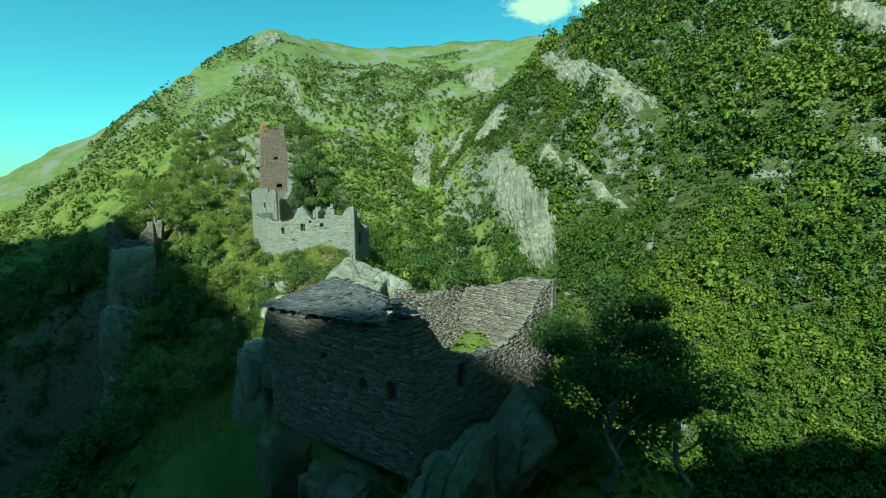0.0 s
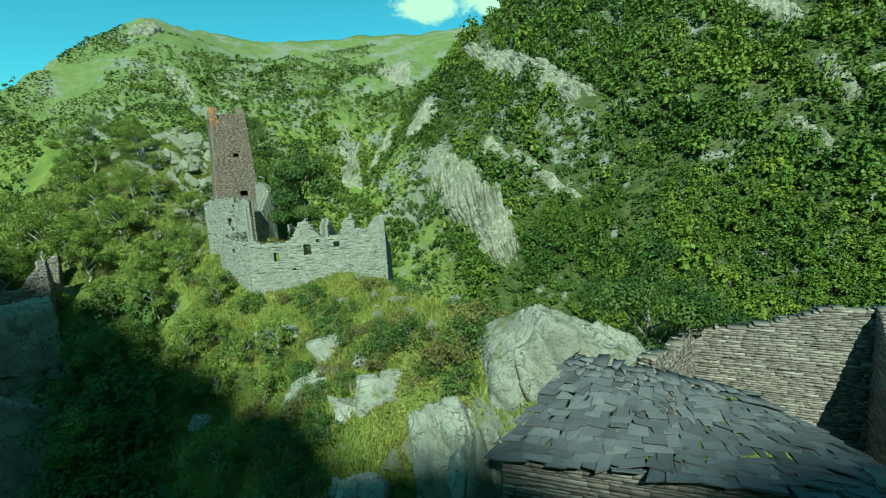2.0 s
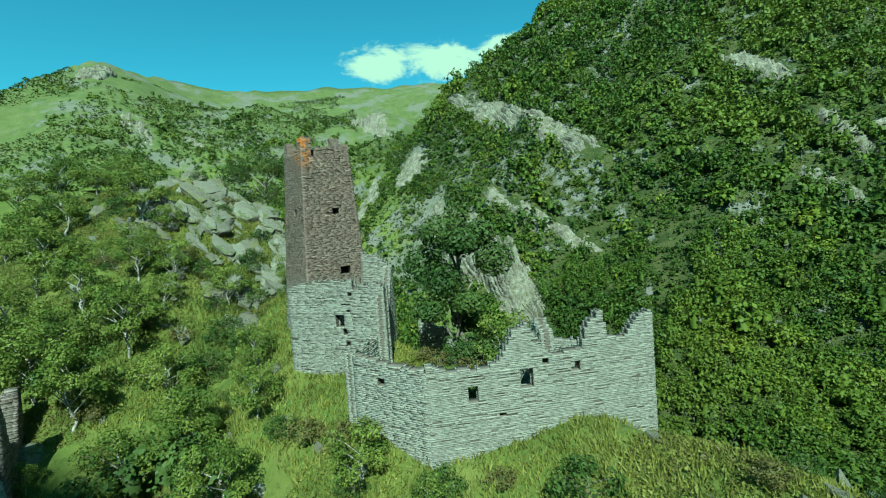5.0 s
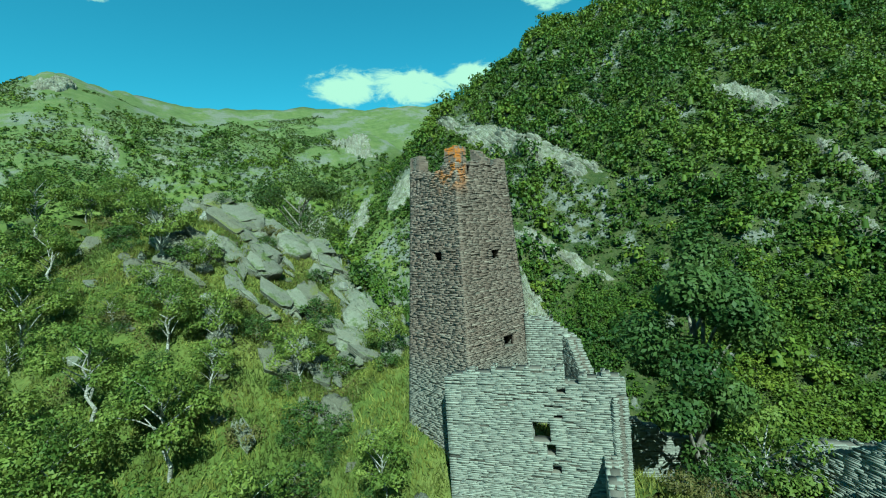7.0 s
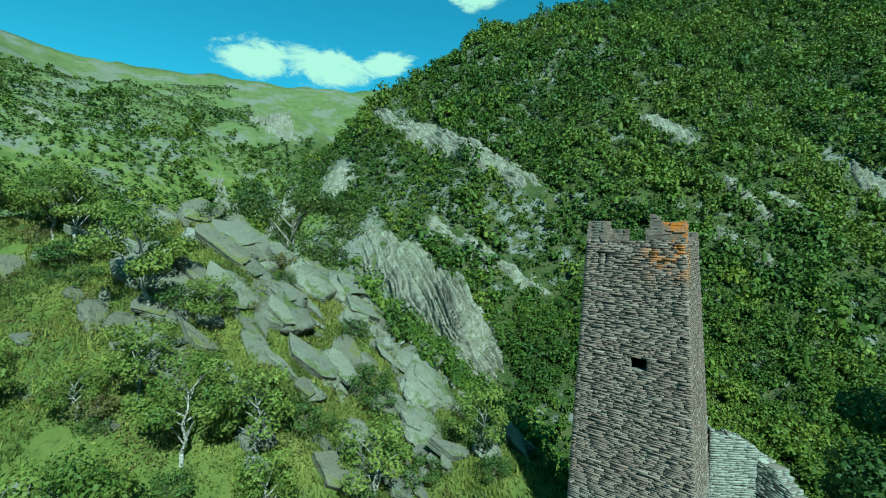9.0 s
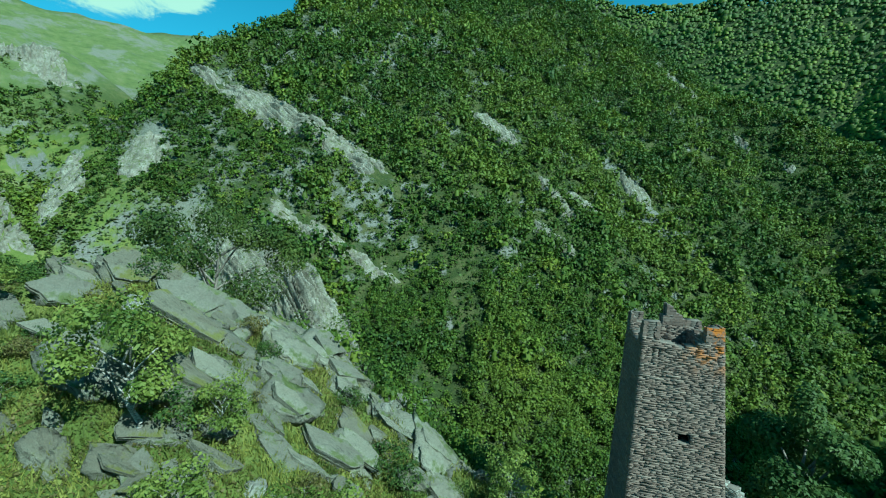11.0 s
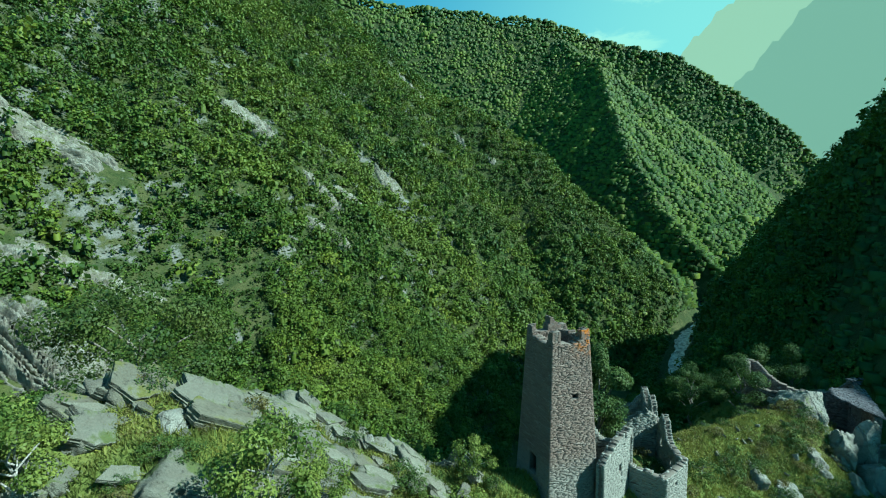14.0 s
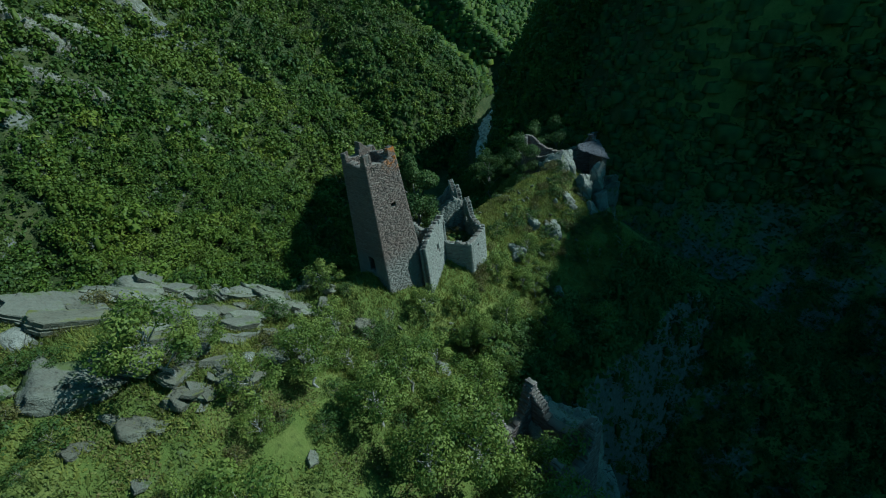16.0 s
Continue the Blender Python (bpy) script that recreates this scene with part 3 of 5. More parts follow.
def ruins():
    a = thing("ruined_house", (0.5, -3.5, -3.5), "roofless ruined house of grey slate stones beside the tower", "ruin")
    ruin_wall(a, (-2.1, -0.3), (2.2, -7.6), -5.0, [(0, 2.2), (0.15, 2.5), (0.34, 2.6), (0.69, 2.64), (0.715, 1.8), (0.76, 2.3), (0.9, 2.5), (1, 2.3)], 0.75, 0.072,
              [(4.3, 4.9, -0.75, 0.15), (4.85, 5.05, -1.3, -0.8), (5.1, 5.4, -2.2, -1.8), (4.6, 4.9, 1.5, 1.62), (4.9, 5.2, 0.9, 1.0), (5.5, 5.75, 1.5, 1.85), (5.2, 5.5, 0.4, 0.55)], WALL_STONE, 3, 150)
    ruin_wall(a, (2.2, -7.6), (6.1, -2.5), -4.4, [(0, 2.2), (0.06, 0.8), (0.4, 0.6), (0.6, 2.0), (0.75, 2.9), (1, 3.2)], 0.7, 0.085, [], WALL_STONE, 4)
    ruin_wall(a, (6.1, -2.5), (4.7, -0.2), -4.0, [(0, 3.2), (0.4, 4.0), (1, 4.6)], 0.7, 0.085, [], WALL_STONE, 5)
    b = thing("ruined_enclosure", (7, -15, -6), "long broken enclosure wall of pale slate with window slots", "ruin")
    ruin_wall(b, (-1.2, -9.0), (0.9, -14.0), -9.5, [(0, -1.6), (0.4, -2.0), (1, -2.3)], 0.8, 0.085, [(1.9, 2.3, -3.4, -2.9)], WALL_STONE, 16)
    ruin_wall(b, (0.9, -14.0), (13.4, -20.9), -9.4, [(0, -2.0), (0.1, -2.3), (0.2, -2.5), (0.29, -2.3), (0.33, -1.4), (0.37, -0.3), (0.44, -0.1), (0.47, -0.9), (0.52, -1.9), (0.6, -2.1), (0.66, -1.8), (0.69, -0.5), (0.77, 0.3), (0.80, -1.4), (0.87, -1.5), (0.92, -0.4), (1, 0.0)], 0.8, 0.085,
              [(2.5, 2.95, -4.3, -3.4), (5.7, 6.4, -3.9, -2.7), (4.2, 4.5, -5.4, -5.1), (7.0, 7.3, -2.6, -2.2), (8.9, 9.3, -3.2, -2.6)], WALL_STONE, 6, 150)
    ruin_wall(b, (13.4, -20.9), (16.6, -15.0), -8.6, [(0, 0.0), (0.12, -0.8), (0.3, -2.2), (0.7, -3.6), (1, -3.4)], 0.8, 0.085, [(2.0, 2.9, -6.0, -4.0)], WALL_STONE, 7)
    ruin_wall(b, (16.6, -15.0), (7.4, -4.0), -7.4, [(0, -3.4), (0.3, -3.0), (0.45, -4.2), (0.6, -3.4), (0.8, -2.6), (1, -1.2)], 0.75, 0.085, [], WALL_STONE, 8)
    ruin_wall(b, (8.4, -17.2), (11.4, -12.0), -7.4, [(0, -0.9), (0.2, -0.3), (0.5, -1.4), (1, -3.0)], 0.8, 0.085, [], WALL_STONE, 9)
    ruin_wall(b, (-1.2, -9.0), (1.9, -7.1), -7.0, [(0, -1.6), (1, -1.2)], 0.6, 0.085, [], WALL_STONE, 17)
    c = thing("slate_house", (9, -58, -12), "half-collapsed stone house with a slate roof on a rock knob", "house")
    ruin_wall(c, (2.6, -53.6), (10.9, -64.0), -15.0, [(0, -6.0), (0.35, -5.9), (0.55, -5.6), (0.75, -5.4), (1, -4.8)], 0.8, 0.12,
              [(9.0, 9.55, -10.2, -9.4), (11.3, 12.0, -10.4, -9.0), (5.6, 5.95, -8.9, -8.4)], DARK_STONE, 12, 150)
    ruin_wall(c, (10.9, -64.0), (24.9, -57.2), -17.0, [(0, -4.8), (0.08, -5.4), (0.16, -7.2), (0.3, -8.4), (0.5, -8.8), (0.65, -8.0), (0.78, -6.4), (0.87, -5.0), (1, -4.6)], 0.8, 0.12, [(7.2, 7.8, -7.0, -5.4), (3.6, 4.4, -10.5, -8.6)], DARK_STONE, 13)
    ruin_wall(c, (24.9, -57.2), (19.5, -49.6), -14.0, [(0, -5.0), (0.3, -4.9), (0.7, -6.2), (1, -6.4)], 0.8, 0.12, [], DARK_STONE, 14)
    ruin_wall(c, (19.5, -49.6), (12.5, -51.5), -12.0, [(0, -6.4), (0.4, -6.8), (1, -6.0)], 0.8, 0.12, [], DARK_STONE, 15)
    # the slate roof over the corner, slab upon slab
    rnd = random.Random(21)
    slabs = []
    for row in range(15):
        v = row / 14
        s = 0.0
        while s < 1.0:
            w = rnd.uniform(0.25, 1.15)
            u = min(s + w / 14, 1.0)
            e0, e1 = Vector((2.0, -53.7, -6.0)), Vector((9.0, -62.4, -5.6))
            b0, b1 = Vector((7.2, -52.2, -4.6)), Vector((10.8, -57.6, -5.3))
            p0, p1 = e0.lerp(e1, s).lerp(b0.lerp(b1, s), v), e0.lerp(e1, u).lerp(b0.lerp(b1, u), v)
            back = (b0.lerp(b1, s) - e0.lerp(e1, s)).normalized() * rnd.uniform(0.5, 0.95)
            lift, th = Vector((0, 0, rnd.uniform(0.0, 0.03))), Vector((0, 0, rnd.uniform(0.03, 0.08)))
            jig = [Vector((rnd.uniform(-0.15, 0.15), rnd.uniform(-0.15, 0.15), rnd.uniform(-0.03, 0.03))) for _ in range(4)]
            up = Vector((0, 0, 0.11 + rnd.uniform(-0.03, 0.05)))
            base = [p0 + jig[0] + up, p1 + jig[1] + up, p1 + back * rnd.uniform(0.8, 1.1) + jig[2], p0 + back * rnd.uniform(0.8, 1.1) + jig[3]]
            slabs.append([tuple(q + lift) for q in base] + [tuple(q + lift + th) for q in base])
            s = u
    for k in range(16):
        x, y = 9.6 + 1.2 * rnd.random() + 0.3 * k / 16, -63.9 + 2.6 * rnd.random()
        w, d, z = rnd.uniform(0.4, 0.9), rnd.uniform(0.4, 0.8), -5.0 + 0.05 * k
        slabs.append([(x + i * w / 2 + rnd.uniform(-.1, .1), y + j * d / 2, z + e * 0.06) for e in (0, 1) for i, j in ((-1, -1), (1, -1), (1, 1), (-1, 1))])
    o = np.array((9, -58, -12))
    roof = child("roof", boxes_mesh("roof", np.array(slabs[250:]) - o, ROOF_SLATE), c, "sagging roof of overlapping slate slabs", "stuff")
    for q in slabs[:250]:
        PIECES.append((c, np.array(q) - o, ROOF_SLATE))
    d = thing("ruined_watchtower", (-22, 7, -14), "broken stump of a stone watchtower on a rock pillar", "ruin")
    for k, (p, q) in enumerate((((-26.2, 4.4), (-19.0, 4.0)), ((-19.0, 4.0), (-18.6, 9.6)), ((-18.6, 9.6), (-25.8, 10.0)), ((-25.8, 10.0), (-26.2, 4.4)))):
        ruin_wall(d, p, q, -13.0, [(0, -3.4), (0.1, -3.2), (0.2, -4.2), (0.35, -6.4), (0.62, -6.6), (0.75, -5.0), (0.9, -3.9), (1, -3.6)], 0.9, 0.13, [], DARK_STONE, 60 + k)


ruins()

# ---- rocks ----


def slab_mesh(seed, sx, sy, sz, material, cuts=9, name="rock"):
    """An angular block: the body between tilted planes, stepped along its beds, split by cracks."""
    r = np.random.RandomState(seed)
    big = max(sx, sy, sz)
    nu = int(min(140, max(18, big * 36)))
    nv = int(nu * 0.6)
    az, el = np.meshgrid(np.arange(nu) * 2 * math.pi / nu, np.linspace(-math.pi / 2, math.pi / 2, nv), indexing="ij")
    d = np.stack([np.cos(az) * np.cos(el), np.sin(az) * np.cos(el), np.sin(el)], -1)
    rad = np.full(az.shape, 9.0)
    planes = [np.array(v, float) for v in ((1, 0, 0), (-1, 0, 0), (0, 1, 0), (0, -1, 0), (0, 0, 1), (0, 0, -1))] + list(r.normal(size=(cuts, 3)))
    for n in planes:
        n = n + r.normal(0, 0.16, 3)
        n /= np.linalg.norm(n)
        c = d @ n
        rad = np.minimum(rad, np.where(c > 0.05, r.uniform(0.78, 1.1) / np.maximum(c, 0.05), 9.0))
    p = d * rad[..., None] * np.array((sx, sy, sz))
    x, y, z = p[..., 0] + seed * 3.7, p[..., 1] + seed * 1.3, p[..., 2]
    a, b = x + 0.55 * z, y - 0.45 * z
    amp = min(0.42, 0.2 * big)
    move = 0
    for k, per in enumerate((1.15, 0.42, 0.17)):
        bed = np.array((0.75, 0.35, 0.55)) + r.normal(0, 0.12, 3) * (k > 0)
        bed /= np.linalg.norm(bed)
        t = (x * bed[0] + y * bed[1] + z * bed[2]) + 0.5 * per * fbm(a, b, 2.0, 2)
        layer = np.floor(t / per)
        move = move + per * 0.42 * (LAT(layer * 7.3 + seed, np.floor((a - b * 0.6) / (per * 2.2) + layer * 0.37) * 3.1) - 0.5)
    move = move + 0.95 * amp * fbm(a, b, 1.3, 5, 0.68) - 1.0 * amp * (np.abs(fbm((a + 9) * 0.45, b * 1.7, 2.8, 2)) < 0.020)
    p = p * (1 + np.clip(move, -1.3 * amp - 0.1, 1.3 * amp) / np.maximum(np.linalg.norm(p, axis=-1), 0.15))[..., None]
    verts = p.reshape(-1, 3)
    i, j = np.meshgrid(np.arange(nu), np.arange(nv - 1), indexing="ij")
    i2 = (i + 1) % nu
    faces = np.stack([i * nv + j, i2 * nv + j, i2 * nv + j + 1, i * nv + j + 1], -1).reshape(-1, 4)
    return quick_mesh(name, verts, faces, material)


def rock(at, size, turn, material, seed, label="grey slate boulder on the hillside", name="rock", category="rock", group="rocks of the slope"):
    ob = new(name, slab_mesh(seed, *size, material))
    ob.matrix_basis = pose(*at, *turn)
    return tagged(ob, label, category, group)


# the slate beds of the hilltop all dip the same way: down towards the tower, breaking off to the west
BED_X = Vector((0.31, -0.74, -0.59)).normalized()
BED_N = Vector((-0.20, -0.64, 0.74))
BED_N = (BED_N - BED_X * BED_N.dot(BED_X)).normalized()
BED = Matrix((BED_X, BED_N.cross(BED_X), BED_N)).transposed().to_4x4()


def plate_mesh(seed, lx, ly, th, material):
    """A slate plate: an uneven outline of straight breaks, thick, chipped and stepped along its edges."""
    r = random.Random(seed)
    corners = []
    w = r.uniform(0, 0.8)
    while w < 6.1:
        q = (abs(math.cos(w)) ** 5 + abs(math.sin(w)) ** 5) ** (-1 / 5) * r.uniform(0.78, 1.1)
        corners.append((math.cos(w) * q * lx, math.sin(w) * q * ly))
        w += r.choice((0.7, 1.1, 1.4, 1.7))
    pts = []
    for (a, b), (c, d) in zip(corners, corners[1:] + corners[:1]):
        for f in (0.0, 0.25, 0.5, 0.75):
            pts.append((a + (c - a) * f + r.uniform(-0.025, 0.025) * lx, b + (d - b) * f + r.uniform(-0.04, 0.04) * ly))
    m = len(pts)
    v, f = [], []
    rows = ((-1.0, 0.93), (-0.45, 0.97), (-0.35, 0.92), (0.1, 0.99), (0.18, 0.96), (0.85, 1.0), (1.0, 0.97), (1.02, 0.6))
    for lev, (z, g) in enumerate(rows):
        for x, y in pts:
            v.append((x * g * (1 + r.uniform(-0.02, 0.02)), y * g * (1 + r.uniform(-0.025, 0.025)), z * th + r.uniform(-0.05, 0.05) * th + 0.05 * lx * noise.noise(Vector((1.6 * x, 1.6 * y, seed * 1.0)))))
    for lev in range(len(rows) - 1):
        for k in range(m):
            a, b = lev * m + k, lev * m + (k + 1) % m
            f.append((a, b, b + m, a + m))
    for base, up in ((0, False), ((len(rows) - 1) * m, True)):
        c = len(v)
        v.append((0, 0, (1.02 if up else -1.0) * th))
        for k in range(m):
            a, b = base + k, base + (k + 1) % m
            f.append((a, b, c) if up else (b, a, c))
    return mesh_of("rock_slab", v, f, material)


PLATES = [plate_mesh(900 + k, 1.0, (0.36, 0.5, 0.62, 0.28, 0.55, 0.42)[k % 6], (0.12, 0.17, 0.21, 0.14)[k % 4], (PALE_SLAB, ROCK, SLAB, PALE_SLAB, ROCK, SLAB)[k % 6]) for k in range(18)]


def bed(x, y, z, length, turn=0.0, k=0, wide=1.0, tilt=(0.0, 0.0), label="tilted pale slate slab lying on the grassy slope"):
    ob = new("rock_slab", PLATES[k % 18])
    ob.matrix_basis = Matrix.Translation((x, y, z)) @ BED @ pose(0, 0, 0, tilt[0], tilt[1], turn) @ Matrix.Diagonal((length, length * wide, length, 1))
    return tagged(ob, label, "rock", "slabs of the hilltop")


BLOCKS = [slab_mesh(700 + k, 1.0, (0.75, 0.55, 0.9, 0.65)[k % 4], (0.42, 0.55, 0.36)[k % 3], (SLAB, ROCK, PALE_SLAB)[k % 3], 6, "rock_block") for k in range(9)]
# the great plates of the crest: x, y, z of the middle, half length and breadth, turn in the bed
LEDGES = [(-2.6, 33.7, 15.5, 1.4, 1.5, 6), (-1.7, 30.5, 13.1, 2.4, 1.8, 3), (0.9, 28.9, 11.5, 2.0, 1.2, -4), (2.4, 27.2, 10.4, 1.9, 0.8, 8), (-3.4, 29.2, 11.3, 2.7, 0.8, 2), (-1.0, 24.4, 8.3, 1.2, 0.75, 12),
          (4.0, 22.6, 6.9, 2.0, 0.8, 0), (0.2, 20.2, 5.0, 1.8, 1.1, -8), (-7.4, 27.0, 8.0, 2.7, 1.4, 4), (-6.0, 26.4, 8.7, 2.7, 0.5, 2), (-6.0, 34.7, 13.6, 1.8, 1.25, 30), (-8.2, 35.7, 13.0, 1.4, 0.9, -18), (-8.0, 33.2, 11.7, 1.0, 0.6, 20),
          (-9.0, 26.4, 7.0, 1.1, 0.7, 25), (-2.4, 20.6, 4.5, 2.3, 0.8, 4), (6.0, 28.6, 10.4, 1.7, 0.9, -6), (-4.6, 36.2, 15.2, 1.5, 0.9, 14)]
for k, (x, y, z, half, broad, turn) in enumerate(LEDGES):
    g = ground_at(x, y)
    z = min(max(z, g + 0.45), g + 1.3)
    kind = (2, 7, 4, 12, 5, 10, 1, 14, 8)[k % 9]
    bed(x, y, z, half, turn, kind, broad / half / (0.36, 0.5, 0.62, 0.28, 0.55, 0.42)[kind % 6], label="great overhanging slate slab on the crest of the hill")
    ob = new("rock_block", BLOCKS[k % 9])
    ob.matrix_basis = Matrix.Translation((x + 0.5, y, z - 0.75)) @ BED @ pose(0, 0, 0, 0, 0, turn) @ Matrix.Diagonal((half * 1.05, broad / 0.8, 1.5, 1))
    tagged(ob, "rough fissured slate block under an overhanging slab", "rock", "blocks of the hilltop")
    # the broken beds that carry it, set back under its edge
    for j in range(3):
        d = 0.32 * (j + 1)
        bed(x + 0.55 + 0.12 * j, y - 0.1 + 0.15 * j, z - d, half * (0.92 - 0.06 * j), turn + 5 * (j - 1), kind + 3 + 2 * j, broad / half / 0.5, (2 * j - 2, 3 - 2 * j), "broken slate beds under an overhanging slab")
# ribs of rock along the strike of the beds: rough blocks sunk in the turf, with plates lying on them
rnd = random.Random(45)
for row in range(8):
    w = -4.5 + 2.35 * row
    u = rnd.uniform(0, 3)
    while u < 29:
        h = rnd.choice((0.6, 0.8, 1.0, 1.3, 1.7)) * rnd.uniform(0.85, 1.15)
        side = w + rnd.gauss(0, 0.5)
        x, y = -1.2 + 0.39 * (u + h) - 0.92 * side, 37.0 - 0.92 * (u + h) - 0.39 * side
        u += 2 * h * rnd.uniform(0.8, 1.5)
        if y < 9.5 or rnd.random() < 0.22 + 0.05 * max(0, row - 4) or x > 8:
            continue
        g = ground_at(x, y)
        turn = rnd.gauss(0, 12)
        ob = new("rock_block", BLOCKS[rnd.randrange(9)])
        ob.matrix_basis = Matrix.Translation((x + 0.2, y, g + 0.02 * h)) @ BED @ pose(0, 0, 0, rnd.gauss(0, 6), rnd.gauss(0, 6), turn) @ Matrix.Diagonal((h * 1.1, h, h, 1))
        tagged(ob, "rough fissured slate block sunk in the mossy slope", "rock", "blocks of the hilltop")
        for j in range(rnd.choice((0, 1, 1, 2))):
            bed(x + rnd.uniform(-0.2, 0.3) * h, y + rnd.uniform(-0.5, 0.5) * h, g + 0.36 * h + 0.12 * j, h * rnd.uniform(0.6, 1.0), turn + rnd.gauss(0, 8), rnd.randrange(18), rnd.uniform(0.9, 1.5), (rnd.gauss(0, 4), rnd.gauss(0, 4)))
# a heap of thin beds behind them
rnd = random.Random(63)
for k in range(70):
    u, v = rnd.uniform(-1, 1), rnd.uniform(-1, 1)
    x, y = 3.6 + 1.3 * u + 1.2 * v, 28.2 - 3.4 * u + 0.8 * v
    bed(x, y, ground_at(x, y) + rnd.uniform(0.05, 0.55), rnd.uniform(0.25, 0.75), rnd.gauss(0, 14), rnd.randrange(18), rnd.uniform(0.6, 1.3), (rnd.gauss(0, 7), rnd.gauss(0, 7)))
# bands of beds that break off towards the west over a dark gap, with grass and shrubs between the bands
rnd = random.Random(31)
w = -5.0
while w < 15:
    band = rnd.uniform(1.3, 3.0)
    thresh = rnd.uniform(-0.02, 0.06) if w < 3.5 else rnd.uniform(0.03, 0.12) + 0.003 * max(0.0, w - 4) ** 1.5
    v = 0.0
    while v < band:
        breadth = rnd.uniform(0.25, 0.7)
        u = -4.0 + rnd.uniform(0, 2)
        while u < 31:
            h = rnd.choice((0.3, 0.45, 0.6, 0.8, 1.1, 1.7)) * rnd.uniform(0.8, 1.2)
            ww = w + v + 0.8 * math.sin(u * 0.35 + w)
            x, y = 0.2 + 0.28 * (u + h) - 0.96 * ww, 38 - 0.96 * (u + h) - 0.28 * ww
            u += 2 * h * rnd.uniform(0.75, 1.35)
            rocky = float(fbm(np.array([x]), np.array([y]), 5, 3, 0.7)[0]) + 0.04
            if rocky < thresh or y < 8.8 or (-2.5 < x < 6.5 and y < 9.5):
                continue
            crest_z = ground_at(x + 0.96 * v, y + 0.28 * v) - 0.25 * v
            z = min(max(ground_at(x, y) + rnd.uniform(0.0, 0.12), crest_z + rnd.uniform(-0.1, 0.12)), ground_at(x, y) + 0.75)
            k = rnd.randrange(18)
            wide = breadth / h / 0.42 * rnd.uniform(0.9, 1.1)
            turn, tilt = rnd.gauss(0, 18), (rnd.gauss(0, 10), rnd.gauss(0, 9))
            bed(x, y, z, h, turn, k, wide, tilt)
            if z > ground_at(x, y) + 0.4 and rnd.random() < 0.6:
                bed(x + 0.25, y + rnd.uniform(-0.2, 0.2), z - 0.32, h * 0.9, turn + rnd.gauss(0, 6), k + 5, wide, tilt)
        v += breadth * rnd.uniform(1.0, 1.35)
    w += band + rnd.uniform(0.5, 1.6)
for k in range(110):
    y = rnd.uniform(-46, 40)
    x = (8 if y < -8 else -5) + rnd.gauss(-3, 5)
    if (-3 < x < 15 and -22 < y < 8):
        continue
    h = 0.25 + 0.8 * rnd.random() ** 2
    bed(x, y, ground_at(x, y) + h * 0.06, h, rnd.gauss(0, 25), rnd.randrange(18), rnd.uniform(0.7, 1.6), (rnd.gauss(0, 12), rnd.gauss(0, 10)))

# rubble of the fallen walls inside the enclosure
for k in range(60):
    x, y = rnd.uniform(2.5, 13), rnd.uniform(-17.5, -8)
    if y < -14.2 - 0.55 * (x - 1.5) or abs(x - 7.8) < 0.8 and abs(y + 8.2) < 0.8:
        continue
    h = rnd.uniform(0.2, 0.7)
    bed(x, y, ground_at(x, y) + 0.08 * h, h, rnd.uniform(0, 180), rnd.randrange(18), rnd.uniform(0.8, 1.6), (rnd.gauss(20, 25), rnd.gauss(0, 25)), "fallen slate stone among the brush of the ruin")

